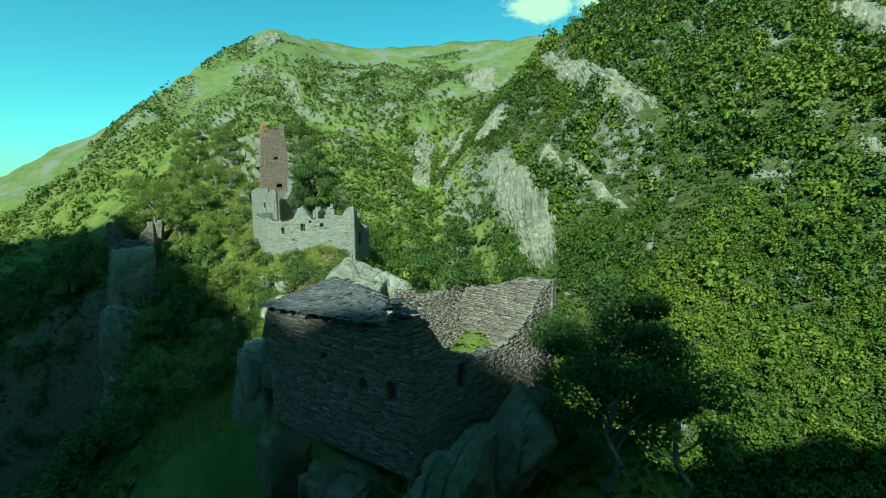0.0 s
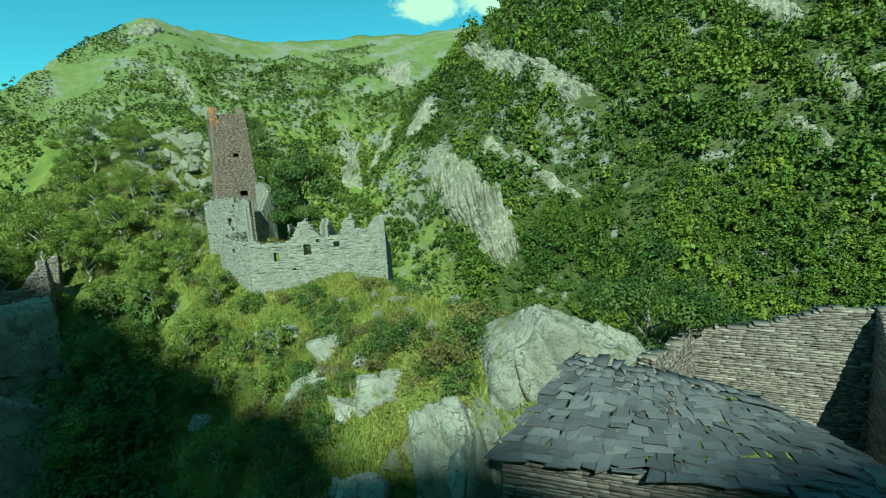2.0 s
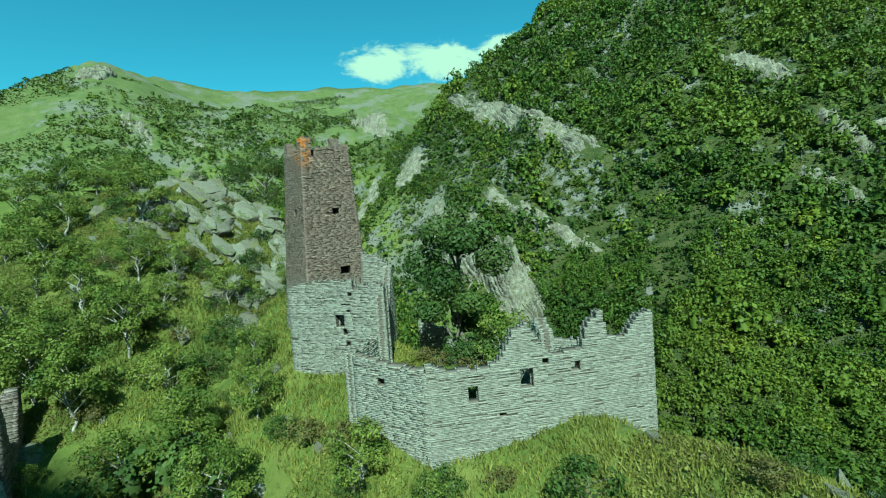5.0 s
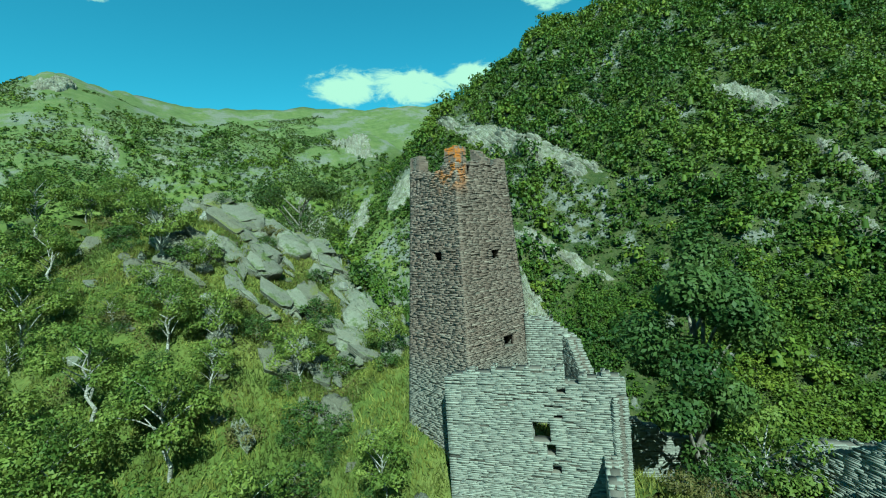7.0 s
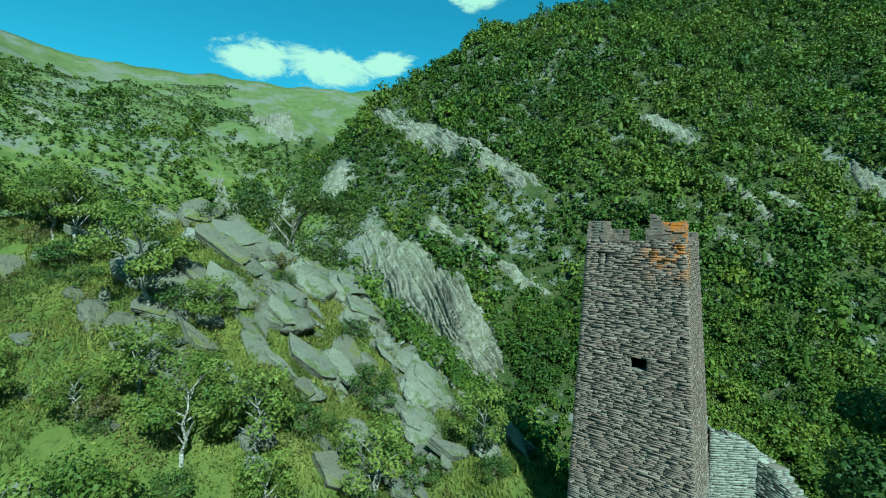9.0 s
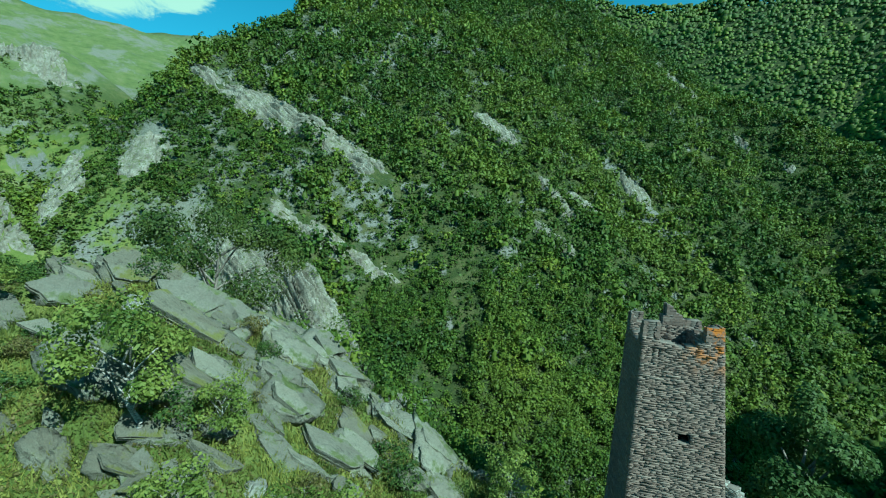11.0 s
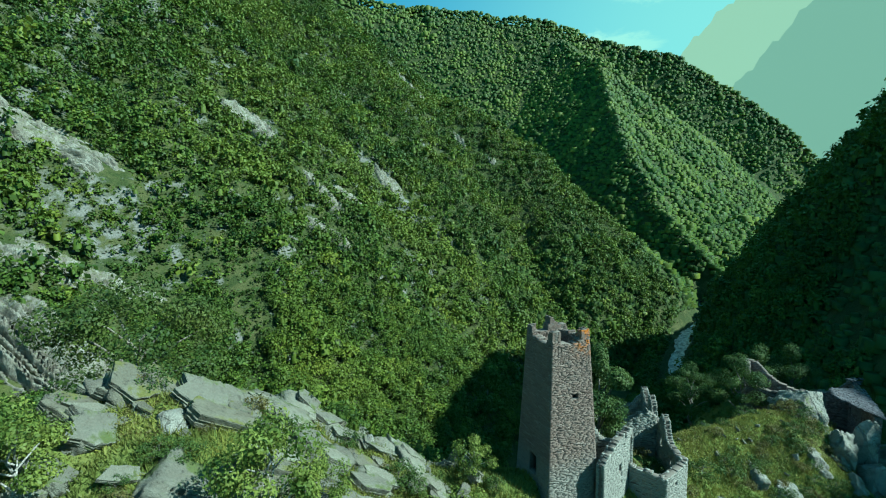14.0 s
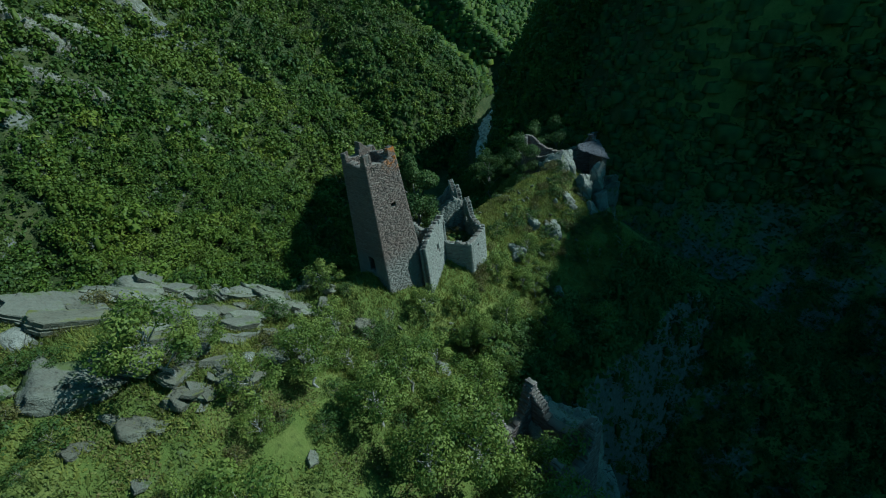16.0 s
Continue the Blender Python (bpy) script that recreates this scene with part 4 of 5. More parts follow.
# rock along the crest and the knob behind the house
rnd = random.Random(77)
for k in range(24):
    y = rnd.uniform(-44, 34)
    x = -1 + rnd.gauss(0, 7) + (6 if y < -8 else -4)
    if abs(x - 2) < 4.5 and -3 < y < 6 or (-3 < x < 15 and -22 < y < -6):
        continue
    s = rnd.uniform(0.4, 1.3)
    rock((x, y, ground_at(x, y) - 0.1 * s), (s, s * rnd.uniform(0.5, 0.9), s * rnd.uniform(0.3, 0.7)), (rnd.uniform(-30, 30), rnd.uniform(0, 35), rnd.uniform(-80, 10)), rnd.choice((ROCK, PALE_ROCK)), 300 + k)
for k, (p, s, r) in enumerate([((9.9, -48.2, -8.0), (3.5, 2.4, 4.5), (16, 6, -24)), ((12.9, -49.8, -8.0), (2.6, 1.7, 3.0), (8, 14, -20)), ((1.6, -32.4, -13.0), (2.4, 1.6, 2.6), (10, -14, -30)), ((4.6, -40.4, -10.4), (2.2, 1.3, 2.4), (14, -10, -26)), ((4.6, -30.0, -10.6), (1.8, 1.2, 1.9), (10, -16, -36)), ((2.2, -21.5, -12.0), (2.0, 1.3, 2.2), (12, -12, -30)), ((1.2, -44.5, -14.6), (2.0, 1.5, 3.2), (6, -8, -40)), ((4.4, -47.6, -11.0), (1.8, 1.6, 3.2), (8, -12, -50)),
                                ((3.6, -51.5, -10.6), (1.8, 1.5, 3.2), (5, -10, -40)), ((11.6, -46.6, -6.8), (1.6, 1.2, 1.6), (0, 10, 20)), ((0.9, -49.4, -15.4), (1.9, 1.5, 4.2), (0, 6, -30)),
                                ((12.5, -66.5, -14.6), (2.6, 1.8, 4.4), (18, 16, 20)), ((16.0, -65.0, -14.0), (2.8, 1.6, 4.0), (20, 24, 30)), ((19.5, -63.0, -13.6), (2.4, 1.4, 3.2), (18, 30, 25)),
                                ((3.2, -58.0, -17.5), (1.6, 1.6, 4.6), (6, -8, 30)), ((6.5, -62.5, -18.5), (2.2, 1.8, 4.4), (10, -6, 50)), ((-22.6, 3.6, -15.0), (4.2, 3.6, 7.5), (2, 3, 4)), ((-23.2, 1.6, -26.0), (4.6, 4.2, 9.0), (3, 5, 14)), ((-24.2, 0.6, -38.0), (5.0, 4.8, 9.0), (4, 5, -8))]):
    rock(p, s, r, PALE_ROCK if k < 11 or k > 15 else ROCK, 500 + k, "massive fissured rock of the knob", "rock_outcrop", "rock", "crags of the spur")


def crag(p, q, half, depth, seed, strike, material=None, dense=1.0):
    """A bedded rock face that breaks out of the slope along the line from p to q (plan), half its breadth; its ragged rim sinks into the ground."""
    p, q = np.array(p, float), np.array(q, float)
    span = np.linalg.norm(q - p)
    u_dir = (q - p) / span
    w_dir = np.array((-u_dir[1], u_dir[0]))
    n = int(min(380, max(40, span * 2.4 * dense)))
    m = int(min(190, max(24, half * 5.5 * dense)))
    u, v = np.meshgrid(np.linspace(-0.18, 1.18, n), np.linspace(-1.5, 1.5, m), indexing="ij")
    x = p[0] + u_dir[0] * span * u + w_dir[0] * half * v
    y = p[1] + u_dir[1] * span * u + w_dir[1] * half * v
    z = height(x, y)
    a, b = u * span, v * half
    e = 1.5
    gx, gy = (height(x + e, y) - height(x - e, y)) / (2 * e), (height(x, y + e) - height(x, y - e)) / (2 * e)
    nl = np.sqrt(gx * gx + gy * gy + 1)
    inside = 1 - np.maximum(np.abs(u - 0.5) * 2, 0) ** 3 - np.abs(v) ** 2.2
    inside = inside + 2.4 * fbm(x + seed * 7, y, 11, 4, 0.7) - 0.15
    t = a * math.sin(strike) + b * math.cos(strike) + 5.0 * fbm(x, y + seed * 3, 26, 3)
    s = a * math.cos(strike) - b * math.sin(strike)
    bend = 2.4 * fbm(s * 0.35 + seed, t * 0.9, 9, 4, 0.55)
    coarse, fine = (t / 4.2 + bend) % 1.0, (t / 1.7 + 1.6 * bend) % 1.0
    vary = np.clip(0.75 + 2.6 * fbm(x + 40, y, 9, 3), 0.1, 1.5)
    block = LAT(np.floor(t / 1.5) * 3.7 + seed, np.floor(s / 3.0 + np.floor(t / 1.5) * 0.4) * 5.1) - 0.5
    d = depth * (np.clip(inside, -0.9, 0.5) * 0.75 + 0.35 * fbm(x, y + seed, 9, 3, 0.6)) + vary * (2.8 * (coarse - 0.5) + 1.2 * (fine - 0.5) + 0.7 * block) * min(1.0, depth / 4.5)
    d = d - 1.1 * vary * ((fine < 0.16) | (coarse < 0.08)) * (inside > 0)
    vx, vy, vz = x - gx / nl * d, y - gy / nl * d, z + d / nl
    verts = np.stack([vx, vy, vz], -1).reshape(-1, 3)
    i, j = np.meshgrid(np.arange(n - 1), np.arange(m - 1), indexing="ij")
    k = i * m + j
    faces = np.stack([k, k + m, k + m + 1, k + 1], -1).reshape(-1, 4)
    ob = new("crag", quick_mesh("crag", verts, faces, material or CLIFF))
    return tagged(ob, "pale bedded rock face breaking through the woods", "crag", "crags of the mountain")


# line of each crag (plan), half breadth, depth, direction of the beds
CRAGS = [((168, 176), (163, 76), 8, 4.5, 0.12), ((238, 52), (229, 25), 6, 6, 0.9), ((189, 11), (178, -8), 6, 4.5, 0.5), ((114, 162), (131, 170), 8, 5, 0.6), ((127, 110), (137, 62), 4.5, 3.2, 0.2), ((112, 131), (101, 68), 11, 5.5, 0.25),
         ((214, -2), (212, -19), 4, 3, 0.5), ((397, -83), (360, -106), 6, 5, 0.4), ((333, -121), (320, -129), 4, 4, 0.5), ((313, -144), (307, -151), 3, 3, 0.5), ((213, 11), (200, -6), 5, 3.5, 0.5), ((255, -36), (244, -50), 5, 4, 0.5), ((178, 46), (176, 38), 3, 2.5, 0.5),
         ((102, 235), (78, 164), 8, 3, 0.3), ((178, 320), (164, 262), 12, 4, 0.4), ((-14, 356), (2, 388), 8, 6, 0.3), ((94, 176), (117, 190), 7, 4, 0.6), ((5, 303), (12, 268), 6, 2.5, 0.4), ((30, 275), (41, 261), 4, 2, 0.4)]
for k, (p, q, w, d, st) in enumerate(CRAGS):
    crag(p, q, w, d, 20 + k, st, dense=1.9 if k in (0, 5) else 1.0)

# ---- plants ----


def leaf_cloud(rnd, centre, radius, count, size, shell=0.55):
    """Leaf clumps as bent quads on and inside an uneven crown. centre, radius: arrays of lobes."""
    verts, faces = [], []
    for _ in range(count):
        k = rnd.randrange(len(centre))
        d = Vector((rnd.gauss(0, 1), rnd.gauss(0, 1), rnd.gauss(0, 1))).normalized()
        r = shell + (1 - shell) * rnd.random() ** 0.5
        c = Vector(centre[k]) + Vector((d.x * radius[k][0], d.y * radius[k][1], d.z * radius[k][2])) * r
        n = (d + Vector((rnd.gauss(0, 0.5), rnd.gauss(0, 0.5), rnd.gauss(0.35, 0.5)))).normalized()
        a = n.orthogonal().normalized()
        b = n.cross(a)
        an = rnd.uniform(0, 6.28)
        a, b = a * math.cos(an) + b * math.sin(an), b * math.cos(an) - a * math.sin(an)
        s = size * rnd.uniform(0.6, 1.3)
        i = len(verts)
        verts += [c - a * s, c - b * s * 0.55 + n * s * 0.12, c + a * s, c + b * s * 0.55 + n * s * 0.12]
        faces.append((i, i + 1, i + 2, i + 3))
    return verts, faces


def limb(verts, faces, p, q, r0, r1, sides=6):
    d = (q - p).normalized()
    a = d.orthogonal().normalized()
    b = d.cross(a)
    i = len(verts)
    for c, r in ((p, r0), (q, r1)):
        for k in range(sides):
            w = 2 * math.pi * k / sides
            verts.append(c + a * r * math.cos(w) + b * r * math.sin(w))
    for k in range(sides):
        faces.append((i + k, i + (k + 1) % sides, i + sides + (k + 1) % sides, i + sides + k))


def make_tree(seed, h, spread, leaves, count, size, bark, label, name="tree", low=0.25, slim=1.0):
    rnd = random.Random(seed)
    t = thing(name, (0, 0, 0), label, "tree" if name == "tree" else "shrub")
    v, f = [], []
    lobes, radii = [], []
    p, r = Vector((0, 0, -0.3)), 0.022 * h
    top = h * 0.62
    nodes = [p]
    for k in range(5):
        q = Vector((rnd.gauss(0, 0.03) * h, rnd.gauss(0, 0.03) * h, top * (k + 1) / 5))
        limb(v, f, p, q, r, r * 0.78)
        p, r = q, r * 0.78
        nodes.append(q)
    for k in range(11):
        u = low + (1 - low) * (k + 0.5) / 11
        base = Vector((0, 0, top * min(u, 1.0)))
        w = 2.4 * k + rnd.uniform(-0.5, 0.5)
        reach = spread * (0.95 - 0.55 * abs(u - 0.5)) * rnd.uniform(0.6, 1.1)
        q = base + Vector((math.cos(w) * reach * slim, math.sin(w) * reach * slim, h * rnd.uniform(0.10, 0.30)))
        limb(v, f, base, base.lerp(q, 0.55) + Vector((0, 0, 0.03 * h)), 0.008 * h, 0.005 * h, 5)
        limb(v, f, base.lerp(q, 0.55) + Vector((0, 0, 0.03 * h)), q, 0.005 * h, 0.002 * h, 4)
        lobes.append(q)
        s = spread * rnd.uniform(0.28, 0.46)
        radii.append((s, s, s * rnd.uniform(0.6, 0.9)))
    lobes.append(Vector((0, 0, h * 0.84)))
    radii.append((spread * 0.36 * slim, spread * 0.36 * slim, h * 0.16))
    child("trunk", mesh_of("trunk", v, f, bark, True), t)
    cv, cf = leaf_cloud(rnd, lobes, radii, count, size, 0.35)
    child("crown", quick_mesh("crown", cv, cf, leaves), t)
    return t


BIG = make_tree(1, 9.0, 3.2, LEAF_A, 5000, 0.135, PALE_BARK, "broad leafy birch on the rocky slope")
HUGE = make_tree(6, 14.0, 4.6, LEAF_B, 13000, 0.13, BARK, "large dark broadleaf tree beside the house", low=0.15)
TALL = make_tree(2, 11.0, 2.9, LEAF_ASH, 14000, 0.115, BARK, "tall dense dark green tree beside the ruin", slim=0.75, low=0.1)
BROAD = make_tree(8, 13.5, 5.6, LEAF_OLIVE, 12000, 0.13, BARK, "broad airy olive-green tree behind the crest", low=0.35)
SMALL = make_tree(3, 4.5, 1.8, LEAF_A, 2400, 0.10, PALE_BARK, "young birch with light green leaves")
SHRUB = make_tree(4, 2.2, 1.5, LEAF_B, 900, 0.10, BARK, "dense green shrub among the rocks", "shrub", 0.05)
DRY = make_tree(5, 1.6, 1.2, LEAF_DRY, 700, 0.085, BARK, "yellowing juniper shrub on the slope", "shrub", 0.05)

TREES = [(DRY, -3.5, -6.3, 1.1), (DRY, -2.4, -8.6, 1.0), (SHRUB, -4.6, -4.2, 0.8), (DRY, -1.2, -10.0, 1.0), (SHRUB, 0.2, -15.6, 0.9), (DRY, 3.2, -17.4, 0.9), (HUGE, -5, 67, 0.85), (BIG, -10, 62, 1.0), (BIG, -24.5, 12.5, 0.85), (BIG, -21, 13.5, 0.9), (SMALL, -28.0, 9.5, 1.4), (SMALL, -18.0, 11.5, 1.4), (BIG, -17, 12, 0.8), (BIG, -26, 16, 0.8), (SMALL, -3.5, 13.4, 1.1), (BROAD, 7.0, 36.4, 1.05), (SMALL, 9.0, 37.5, 1.6), (BIG, -17, 47, 0.9), (SMALL, -13, 44, 1.0), (BIG, -22, 50, 0.9), (TALL, 7.8, -8.2, 1.25), (SMALL, 10.0, -10.4, 1.25), (SHRUB, 8.4, -9.5, 1.5), (SMALL, 2.2, 10.4, 0.95),
         (HUGE, 18.6, -48.0, 0.95), (HUGE, 27.0, -46.5, 0.95), (HUGE, 26.0, -62.5, 1.0), (HUGE, 22.0, -67.6, 0.95), (BIG, 31, -65, 1.3), (SHRUB, 8.2, -45.6, 0.9), (DRY, 9.4, -45.4, 1.2), (SHRUB, 10.8, -45.8, 1.1), (DRY, 7.0, -45.0, 1.0), (DRY, 12.2, -47.0, 0.9), (DRY, 8.0, -52.2, 0.8), (DRY, 10.4, -44.2, 1.1), (DRY, 8.8, -43.4, 1.2), (SHRUB, 7.6, -43.8, 0.8), (DRY, 6.4, -43.0, 1.0), (DRY, 11.4, -45.2, 1.1), (SMALL, 14.5, -50.5, 0.9), (BIG, -12, 12, 0.75), (BIG, -15, 17, 0.7), (SMALL, -10, 7, 1.1),
         (BIG, -13, 1, 0.7), (BIG, -16, 8, 0.8), (BIG, -8.5, -6, 0.7), (SMALL, -4, 2.8, 0.9), (SMALL, -5.5, -2, 0.9), (BIG, -11, -11, 0.7), (SMALL, -6, -16, 1.0), (SMALL, -2.5, -12, 1.0), (SMALL, -4, -22, 1.0),
         (BIG, -18, 27, 0.8), (BIG, -20, 35, 0.9), (SMALL, -7.5, 17.5, 1.0), (SMALL, -11, 23, 1.0), (BIG, -25, 22, 0.9), (BIG, -9, 1, 0.6), (BIG, -28, 30, 0.9), (SMALL, -6.6, 24, 0.8), (SHRUB, 4.6, -26.0, 1.0),
         (BIG, -24, 8, 0.9), (SMALL, -5, -33, 1.0), (SMALL, -8, -40, 1.2), (SMALL, -4, -46, 1.1), (BIG, -14, -20, 0.8), (SMALL, 1, -24, 0.9), (SHRUB, 5.0, -21.5, 1.2)]
r2 = random.Random(5)
for base, x, y, s in TREES:
    m = copy_thing(base, pose(x, y, ground_at(x, y) - 0.15, r2.uniform(-4, 4), r2.uniform(-4, 4), r2.uniform(0, 360)) @ Matrix.Scale(s * r2.uniform(0.92, 1.08), 4))
    m["group"] = "trees of the spur"
for k in range(300):
    y = r2.uniform(-46, 42)
    x = r2.gauss(-4, 7) + (7 if y < -8 else 0)
    if (-4 < x < 9 and -8 < y < 7) or (-2 < x < 17 and -22 < y < -3):
        continue
    b = r2.choice((SHRUB, SHRUB, DRY))
    m = copy_thing(b, pose(x, y, ground_at(x, y) - 0.1, 0, 0, r2.uniform(0, 360)) @ Matrix.Scale(r2.uniform(0.4, 1.0), 4))
    m["group"] = "shrubs of the spur"
for k in range(26):
    x, y = r2.uniform(2.5, 13), r2.uniform(-17, -8)
    if y < -13.6 - 0.55 * (x - 1.5):
        continue
    m = copy_thing(r2.choice((DRY, DRY, SHRUB)), pose(x, y, ground_at(x, y) - 0.1, 0, 0, r2.uniform(0, 360)) @ Matrix.Scale(r2.uniform(0.5, 0.95), 4))
    m["group"] = "shrubs of the ruin"
for k in range(46):
    y = r2.uniform(-44, 46)
    x = -8 - abs(r2.gauss(0, 9)) + (8 if y < -12 else 0)
    m = copy_thing(SMALL if y < -10 else r2.choice((BIG, SMALL, SMALL)), pose(x, y, ground_at(x, y) - 0.15, r2.uniform(-5, 5), r2.uniform(-5, 5), r2.uniform(0, 360)) @ Matrix.Scale(r2.uniform(0.5, 0.85), 4))
    m["group"] = "trees of the spur"
for b in (BIG, HUGE, BROAD, TALL, SMALL, SHRUB, DRY):
    for o in (*b.children_recursive, b):
        bpy.data.objects.remove(o)


def forest(name, label, count, xs, ys, keep, size, seed, material, quads=26, small=1.0):
    """Far woods in one mesh: every crown a cluster of leaf clumps over a small dark heart."""
    rs = np.random.RandomState(seed)
    x, y = rs.uniform(*xs, count * (6 if quads else 7)), rs.uniform(*ys, count * (6 if quads else 7))
    z = height(x, y)
    ok = keep(x, y, z) & (from_river(x, y) > 9)
    x, y, z = x[ok][:count], y[ok][:count], z[ok][:count] - (0.0 if quads else 1.6)
    n = len(x)
    s = size * np.exp(rs.normal(0, 0.26, n))
    tall = rs.uniform(0.8, 1.3, n) * (1.0 if quads else 0.5)
    form = np.stack([np.ones(n), np.ones(n), tall], -1)[:, None, :]
    mid = np.stack([x, y, z + s * tall * 0.85], -1)[:, None, :]
    own = np.clip(0.5 + rs.normal(0, 0.22, n) + 0.9 * fbm(x, y, 18, 2), 0.01, 1.0)
    vs, fs, tones, tot = [], [], [], 0
    if quads:
        # five lobes a crown, the clumps gathered on them
        lobes = rs.normal(size=(n, 6, 3))
        lobes /= np.linalg.norm(lobes, axis=2, keepdims=True)
        lobes[:, :, 2] = np.abs(lobes[:, :, 2]) * 1.1 - 0.25
        pick = rs.randint(0, 6, (n, quads))
        d = rs.normal(size=(n, quads, 3))
        d /= np.linalg.norm(d, axis=2, keepdims=True)
        d[:, :, 2] = np.where(d[:, :, 2] < -0.3, -d[:, :, 2], d[:, :, 2])
        c = 0.62 * np.take_along_axis(lobes, pick[:, :, None], 1) + d * rs.uniform(0.32, 0.56, (n, quads, 1))
        c = c * s[:, None, None] * form + mid
        nn = d + rs.normal(0, 0.4, d.shape)
        nn[:, :, 2] += 0.3
        nn /= np.linalg.norm(nn, axis=2, keepdims=True)
        a = np.cross(nn, rs.normal(size=d.shape))
        a /= np.linalg.norm(a, axis=2, keepdims=True)
        b = np.cross(nn, a)
        q = s[:, None, None] * rs.uniform(0.8, 1.5, (n, quads, 1)) / math.sqrt(quads) * 1.3 * small
        v = np.stack([c - a * q, c - b * q * 0.7 + nn * q * 0.2, c + a * q, c + b * q * 0.7 + nn * q * 0.2], 2).reshape(-1, 3)
        vs.append(v)
        fs.append(np.arange(len(v)).reshape(-1, 4))
        tones.append(np.repeat(own, quads * 4))
        tot = len(v)
    rings, seg = 2, 5
    if n:
        el, az = np.linspace(-0.7, 1.1 if quads else 0.75, rings), np.arange(seg) * 2 * math.pi / seg
        hb = np.stack([np.cos(el)[:, None] * np.cos(az)[None], np.cos(el)[:, None] * np.sin(az)[None], np.sin(el)[:, None] * np.ones(seg)[None]], -1).reshape(-1, 3)
        lo, hi = (0.25, 0.45) if quads else (0.75, 1.1)
        hv = hb[None] * (s[:, None, None] * rs.uniform(lo, hi, (n, rings * seg, 1))) * form + mid
        hf = [(i * seg + j, i * seg + (j + 1) % seg, (i + 1) * seg + (j + 1) % seg, (i + 1) * seg + j) for i in range(rings - 1) for j in range(seg)]
        top = seg * (rings - 1)
        hf.append((top, top + 1, top + 2, top + 4))
        vs.append(hv.reshape(-1, 3))
        tones.append(np.repeat(own, rings * seg))
        fs.append((np.array(hf)[None] + (tot + rings * seg * np.arange(n))[:, None, None]).reshape(-1, 4))
    me = quick_mesh(name, np.vstack(vs), np.vstack(fs), material, not quads)
    me.attributes.new("tone", "FLOAT", "POINT").data.foreach_set("value", np.concatenate(tones).astype(np.float32))
    return tagged(new(name, me), label, "forest", kind="stuff")


def clear_of_crags(x, y, share=0.72):
    ragged = 0.45 * fbm(x, y, 9, 3)
    ok = np.ones(x.shape, bool)
    for p, q, w, d, st in CRAGS:
        ax, ay = q[0] - p[0], q[1] - p[1]
        u = np.clip(((x - p[0]) * ax + (y - p[1]) * ay) / (ax * ax + ay * ay), 0.02, 0.98)
        ok &= np.hypot(x - p[0] - u * ax, y - p[1] - u * ay) > (share + ragged) * w
    return ok


def open_slope(x, y):
    """Where the woods thin out to grass and single bushes: the lower left flank of the mountain."""
    return (x < 150 + 0.12 * y) & (y > 30) & (fbm(x, y, 26, 3) < 0.06)


def near_gorge(x, y):
    return np.hypot(x - 10, y + 25) < 150


WOODED = lambda x, y, z: (z > -79) & (x - 0.32 * y > 62) & clear_of_crags(x, y) & ~open_slope(x, y)
forest("mountain_forest", "dense green broadleaf forest on the mountainside", 15000, (60, 450), (-235, 200), lambda x, y, z: WOODED(x, y, z) & ~near_gorge(x, y), 3.0, 3, LEAF_FOREST, 42, 0.80)
forest("gorge_forest", "dense broadleaf forest low on the gorge side", 4300, (60, 165), (-180, 130), lambda x, y, z: WOODED(x, y, z) & near_gorge(x, y), 2.6, 23, LEAF_FOREST, 90, 0.72)
forest("gorge_thicket", "thickets on the flanks of the gorge", 3000, (17, 72), (-140, 150), lambda x, y, z: (z < -17) & ((y > -30) | (x > 36)) & clear_of_crags(x, y), 1.9, 4, LEAF_FOREST, 70, 0.66)
forest("hill_thicket", "bushes on the steep eastern flank of the spur", 900, (5, 34), (6, 90), lambda x, y, z: (z < 9 - 0.35 * (x - 5)) & (x > 4 + 0.25 * np.abs(y - 22)) & clear_of_crags(x, y), 1.25, 41, LEAF_FOREST, 90, 0.6)
WEST_SIDE = lambda x, y, z: (z < -9 - 0.1 * y) & (np.abs(x + 24) > np.where((y > -14) & (y < 5), 6.0, 0)) & (np.hypot(x + 22, y - 6) > 7) & (np.hypot(x - 2, y + 76) > 32)
forest("west_thicket", "dark thickets on the shaded western flank", 1300, (-55, -9), (-95, 30), WEST_SIDE, 1.8, 33, LEAF_B, 120, 0.62)
forest("west_forest", "dark woods low on the western flank", 1100, (-130, -9), (-140, 30), lambda x, y, z: WEST_SIDE(x, y, z) & ((x < -55) | (y < -95)), 2.3, 34, LEAF_B, 30)
forest("slope_bushes", "bushes on the open grassy flank", 2200, (60, 190), (20, 200), lambda x, y, z: open_slope(x, y) & clear_of_crags(x, y), 1.35, 14, LEAF_FOREST, 40)
forest("meadow_bushes", "scattered bushes on the high meadow", 3400, (-130, 230), (90, 400), lambda x, y, z: (fbm(x, y, 50, 3) > -0.03) & (x - 0.32 * y < 62) & (z < 126), 1.1, 6, LEAF_FOREST, 14)
forest("ravine_bushes", "bushes along the ravines and ledges", 1300, (20, 175), (60, 320), lambda x, y, z: (fbm(x, y, 22, 3) > 0.02) & (z < 110) & clear_of_crags(x, y), 1.6, 16, LEAF_FOREST, 26)
forest("hillside_bushes", "bushes and young trees on the grassy hillside", 800, (-110, -26), (10, 190), lambda x, y, z: (fbm(x, y, 24, 3) > -0.04), 1.3, 19, LEAF_A, 60)
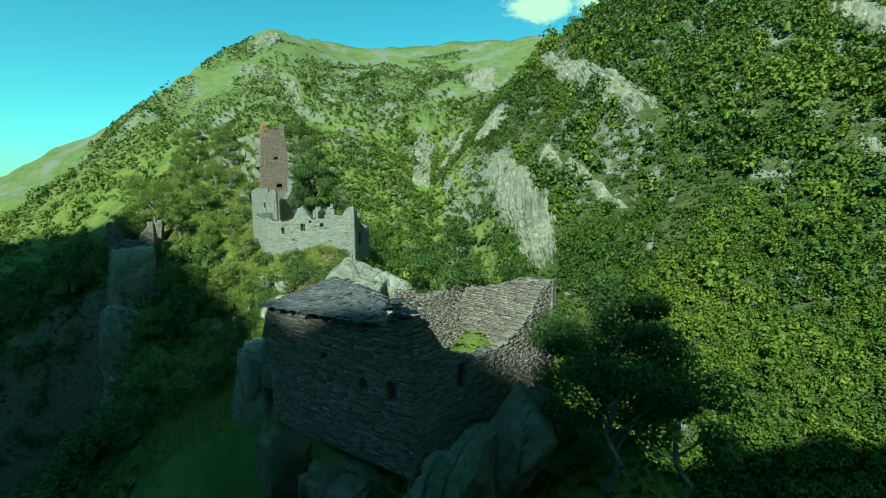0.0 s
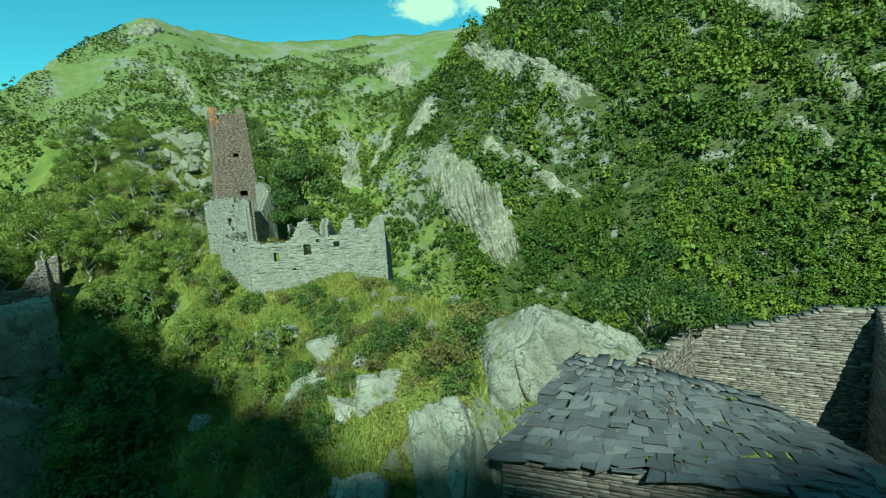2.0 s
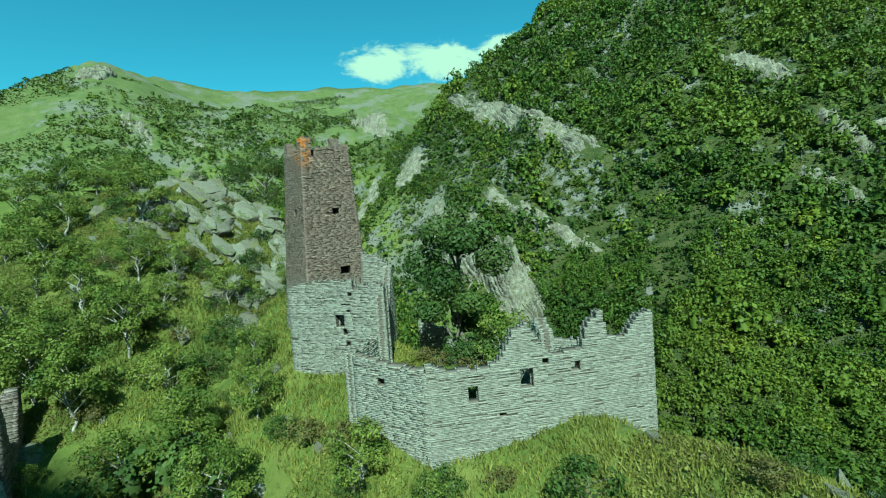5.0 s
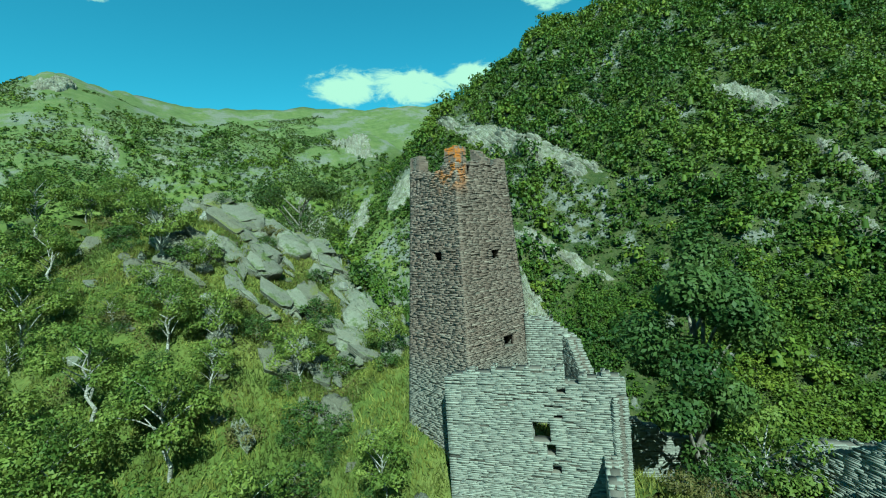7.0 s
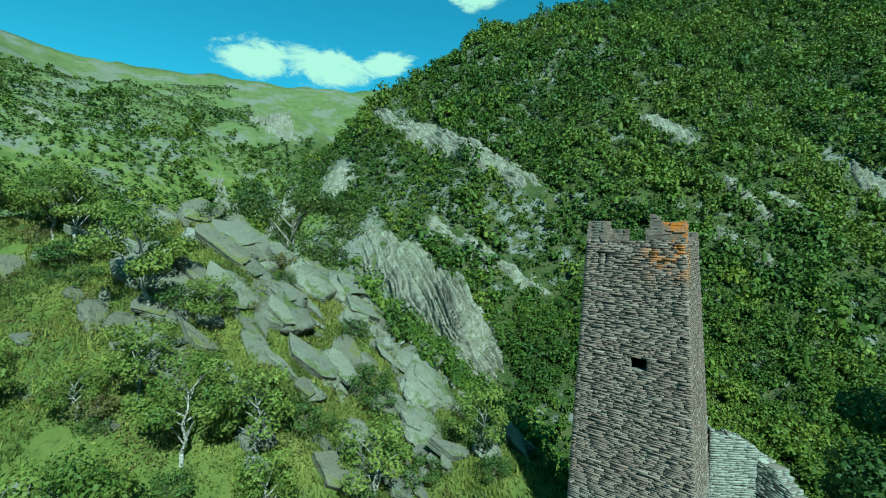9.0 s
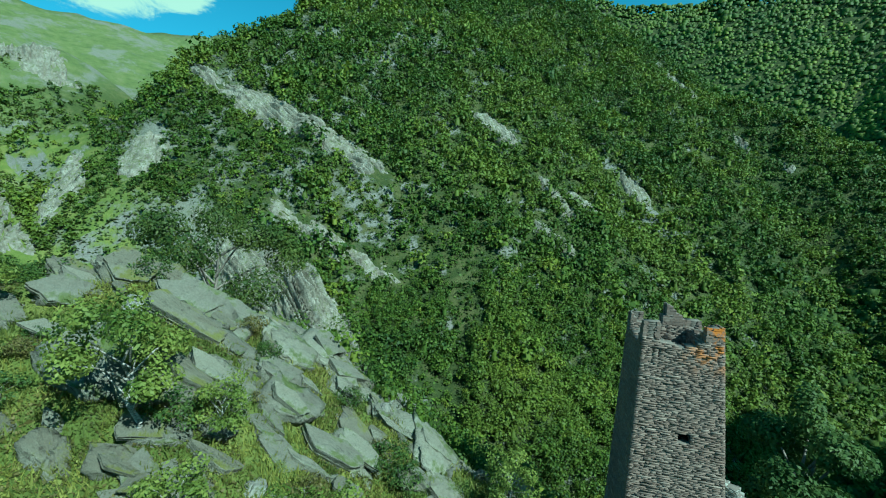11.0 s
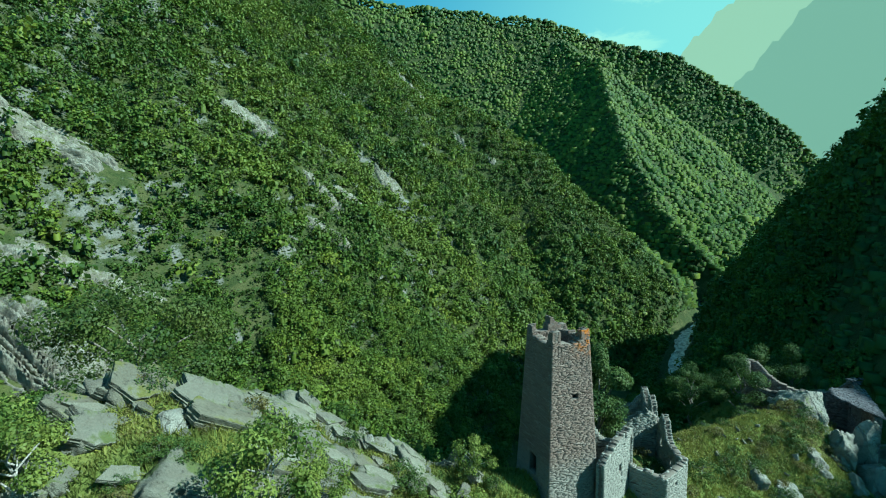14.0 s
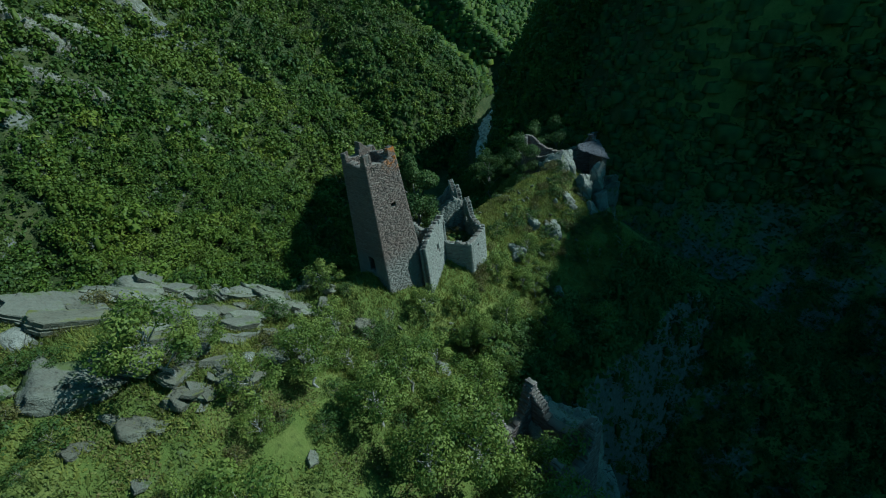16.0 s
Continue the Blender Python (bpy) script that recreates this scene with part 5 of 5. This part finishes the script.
forest("far_forest", "distant forest on the far mountainsides", 52000, (180, 1000), (-900, 100), lambda x, y, z: (z > -76) & ((y < -240) | (x > 455)) & (np.hypot(x, y) > 330), 4.3, 7, LEAF_FOREST, 0)
forest("south_forest", "dark forest on the shaded mountainside", 14000, (-60, 240), (-305, -100), lambda x, y, z: (z > -79) & (z < 150), 2.4, 8, LEAF_B, 0)


def undergrowth(name, label, count, xs, ys, keep, size, seed, material, lift=0.8, spread=0.55):
    """Low leaf clumps spread over the ground between the larger plants."""
    rs = np.random.RandomState(seed)
    x, y = rs.uniform(*xs, count * 2), rs.uniform(*ys, count * 2)
    z = height(x, y)
    ok = keep(x, y, z) & (from_river(x, y) > 7)
    x, y, z = x[ok][:count], y[ok][:count], z[ok][:count]
    n = len(x)
    s = size * np.exp(rs.normal(0, 0.35, n))[:, None]
    c = np.stack([x, y, z + lift * size * rs.uniform(0.1, 1.0, n)], -1)
    nn = rs.normal(0, spread, (n, 3)) + np.array((0, 0, 1.0))
    nn /= np.linalg.norm(nn, axis=1, keepdims=True)
    a = np.cross(nn, rs.normal(size=(n, 3)))
    a /= np.linalg.norm(a, axis=1, keepdims=True)
    b = np.cross(nn, a)
    v = np.stack([c - a * s, c - b * s * 0.75 + nn * s * 0.25, c + a * s, c + b * s * 0.75 + nn * s * 0.25], 1).reshape(-1, 3)
    me = quick_mesh(name, v, np.arange(len(v)).reshape(-1, 4), material)
    me.attributes.new("tone", "FLOAT", "POINT").data.foreach_set("value", np.repeat(rs.uniform(0.05, 0.8, n), 4).astype(np.float32))
    return tagged(new(name, me), label, "undergrowth", kind="stuff")


undergrowth("forest_undergrowth", "leafy undergrowth between the forest trees", 90000, (60, 450), (-235, 200), lambda x, y, z: (z > -79) & (x - 0.32 * y > 62) & clear_of_crags(x, y, 0.4), 0.55, 51, LEAF_FOREST)
undergrowth("gorge_undergrowth", "leafy undergrowth on the flanks of the gorge", 42000, (6, 72), (-120, 150), lambda x, y, z: (z < -3 - 0.4 * np.maximum(x - 12, 0)) & clear_of_crags(x, y, 0.5) & ~((x < 18) & (y < 6)), 0.30, 52, LEAF_FOREST)
undergrowth("hill_herbs", "yellow-green herbs and ferns among the slabs", 120000, (-34, 9), (7, 48), lambda x, y, z: (fbm(x, y, 4, 3) > -0.10) & ((y > 9) | (x < -3)), 0.055, 53, GRASS, 4.0, 1.2)
undergrowth("hill_bilberry", "low dark bilberry and dry heather between the slabs", 70000, (-34, 10), (7, 48), lambda x, y, z: (fbm(x + 50, y, 3, 3) > 0.03) & ((y > 9) | (x < -3)), 0.06, 57, LEAF_DRY, 4.5, 1.2)
undergrowth("spur_herbs", "yellow-green herbs and ferns on the spur", 80000, (-16, 16), (-47, -8), lambda x, y, z: (fbm(x, y, 4, 3) > -0.12) & ((y < -22) | (x < 0)), 0.06, 54, GRASS, 4.0, 1.2)
undergrowth("spur_bilberry", "low dark bilberry and dry heather on the spur", 40000, (-16, 16), (-47, -8), lambda x, y, z: (fbm(x + 50, y, 3, 3) > 0.03) & ((y < -22) | (x < 0)), 0.065, 58, LEAF_DRY, 4.5, 1.2)
undergrowth("west_undergrowth", "dark undergrowth on the western flank", 40000, (-110, 26), (-130, 30), lambda x, y, z: (z < -14) & ((x < -8) | (y < -56)), 0.42, 55, LEAF_B)
undergrowth("meadow_herbs", "tussocks and low scrub on the open mountainside", 60000, (-130, 200), (40, 400), lambda x, y, z: (fbm(x, y, 40, 4) > -0.04) & (x - 0.32 * y < 75) & clear_of_crags(x, y, 0.5), 0.6, 56, MEADOW_SCRUB, 0.9)


def grass():
    rs = np.random.RandomState(12)
    n = 60000
    x, y = rs.normal(1, 10, n), rs.uniform(-50, 46, n)
    x = x + np.where(y < -8, 5, -3)
    keep = (fbm(x, y, 6, 3) > -0.12) & ~((x > -0.2) & (x < 4.3) & (y > -0.3) & (y < 4.2))
    x, y = x[keep], y[keep]
    n = len(x)
    z = height(x, y)
    v = []
    for k in range(3):
        w = rs.uniform(0, 6.28, n)
        h, b = rs.uniform(0.15, 0.55, n), rs.uniform(0.03, 0.07, n)
        ox, oy = rs.normal(0, 0.12, n), rs.normal(0, 0.12, n)
        lean = rs.normal(0, 0.18, (n, 2))
        p = np.stack([x + ox - np.cos(w) * b, y + oy - np.sin(w) * b, z - 0.05], -1)
        q = np.stack([x + ox + np.cos(w) * b, y + oy + np.sin(w) * b, z - 0.05], -1)
        t = np.stack([x + ox + lean[:, 0], y + oy + lean[:, 1], z + h], -1)
        v.append(np.stack([p, q, t], 1))
    v = np.concatenate(v).reshape(-1, 3)
    ob = new("grass", quick_mesh("grass", v, np.arange(len(v)).reshape(-1, 3), GRASS))
    return tagged(ob, "tufts of yellow-green mountain grass", "grass", kind="stuff")


grass()

# ---- the river ----
rv, rf = [], []
for k in range(57):
    i, f = divmod(k / 8, 1)
    (ax, ay), (bx, by) = RIVER[min(int(i), 6)], RIVER[min(int(i) + 1, 7)]
    x, y = ax + (bx - ax) * f, ay + (by - ay) * f
    dx, dy = (bx - ax) / math.hypot(bx - ax, by - ay), (by - ay) / math.hypot(bx - ax, by - ay)
    w = 3.6 + 0.9 * math.sin(k * 0.7) + 0.5 * math.sin(k * 1.9)
    rv += [(x - dy * w, y + dx * w, RIVER_Z), (x + dy * w, y - dx * w, RIVER_Z)]
    if k:
        rf.append((2 * k - 2, 2 * k - 1, 2 * k + 1, 2 * k))
tagged(new("river", mesh_of("river", rv, rf, WATER)), "pale river at the bottom of the gorge", "river", kind="structure")


# ---- flat far ranges beyond everything else, the bright haze put into their glow ----
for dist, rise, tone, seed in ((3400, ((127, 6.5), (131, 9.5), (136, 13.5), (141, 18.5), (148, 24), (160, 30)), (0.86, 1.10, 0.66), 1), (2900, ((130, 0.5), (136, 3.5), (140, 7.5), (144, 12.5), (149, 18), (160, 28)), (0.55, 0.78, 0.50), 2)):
    bv, bf = [], []
    for k in range(67):
        az = 127 + k * 0.5
        el = np.interp(az, [a for a, _ in rise], [e for _, e in rise]) + 0.25 * math.sin(k * 1.3 + seed) + 0.15 * math.sin(k * 3.1)
        for e in (-6.0, el):
            w = sky_way(az, 0)
            bv.append((w[0] * dist - 32, w[1] * dist + 26, 25 + dist * math.tan(radians(e))))
        if k:
            bf.append((2 * k - 2, 2 * k, 2 * k + 1, 2 * k - 1))
    hm = bpy.data.materials.new("haze")
    hm.use_nodes = True
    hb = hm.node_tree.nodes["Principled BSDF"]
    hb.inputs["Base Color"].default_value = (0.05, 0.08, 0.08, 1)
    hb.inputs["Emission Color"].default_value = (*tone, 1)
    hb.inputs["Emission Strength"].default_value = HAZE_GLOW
    tagged(new("backdrop", mesh_of("backdrop", bv, bf, hm)), "flat far mountain ranges, their pale haze put in as glow", "backdrop", kind="structure")

lay_pieces()
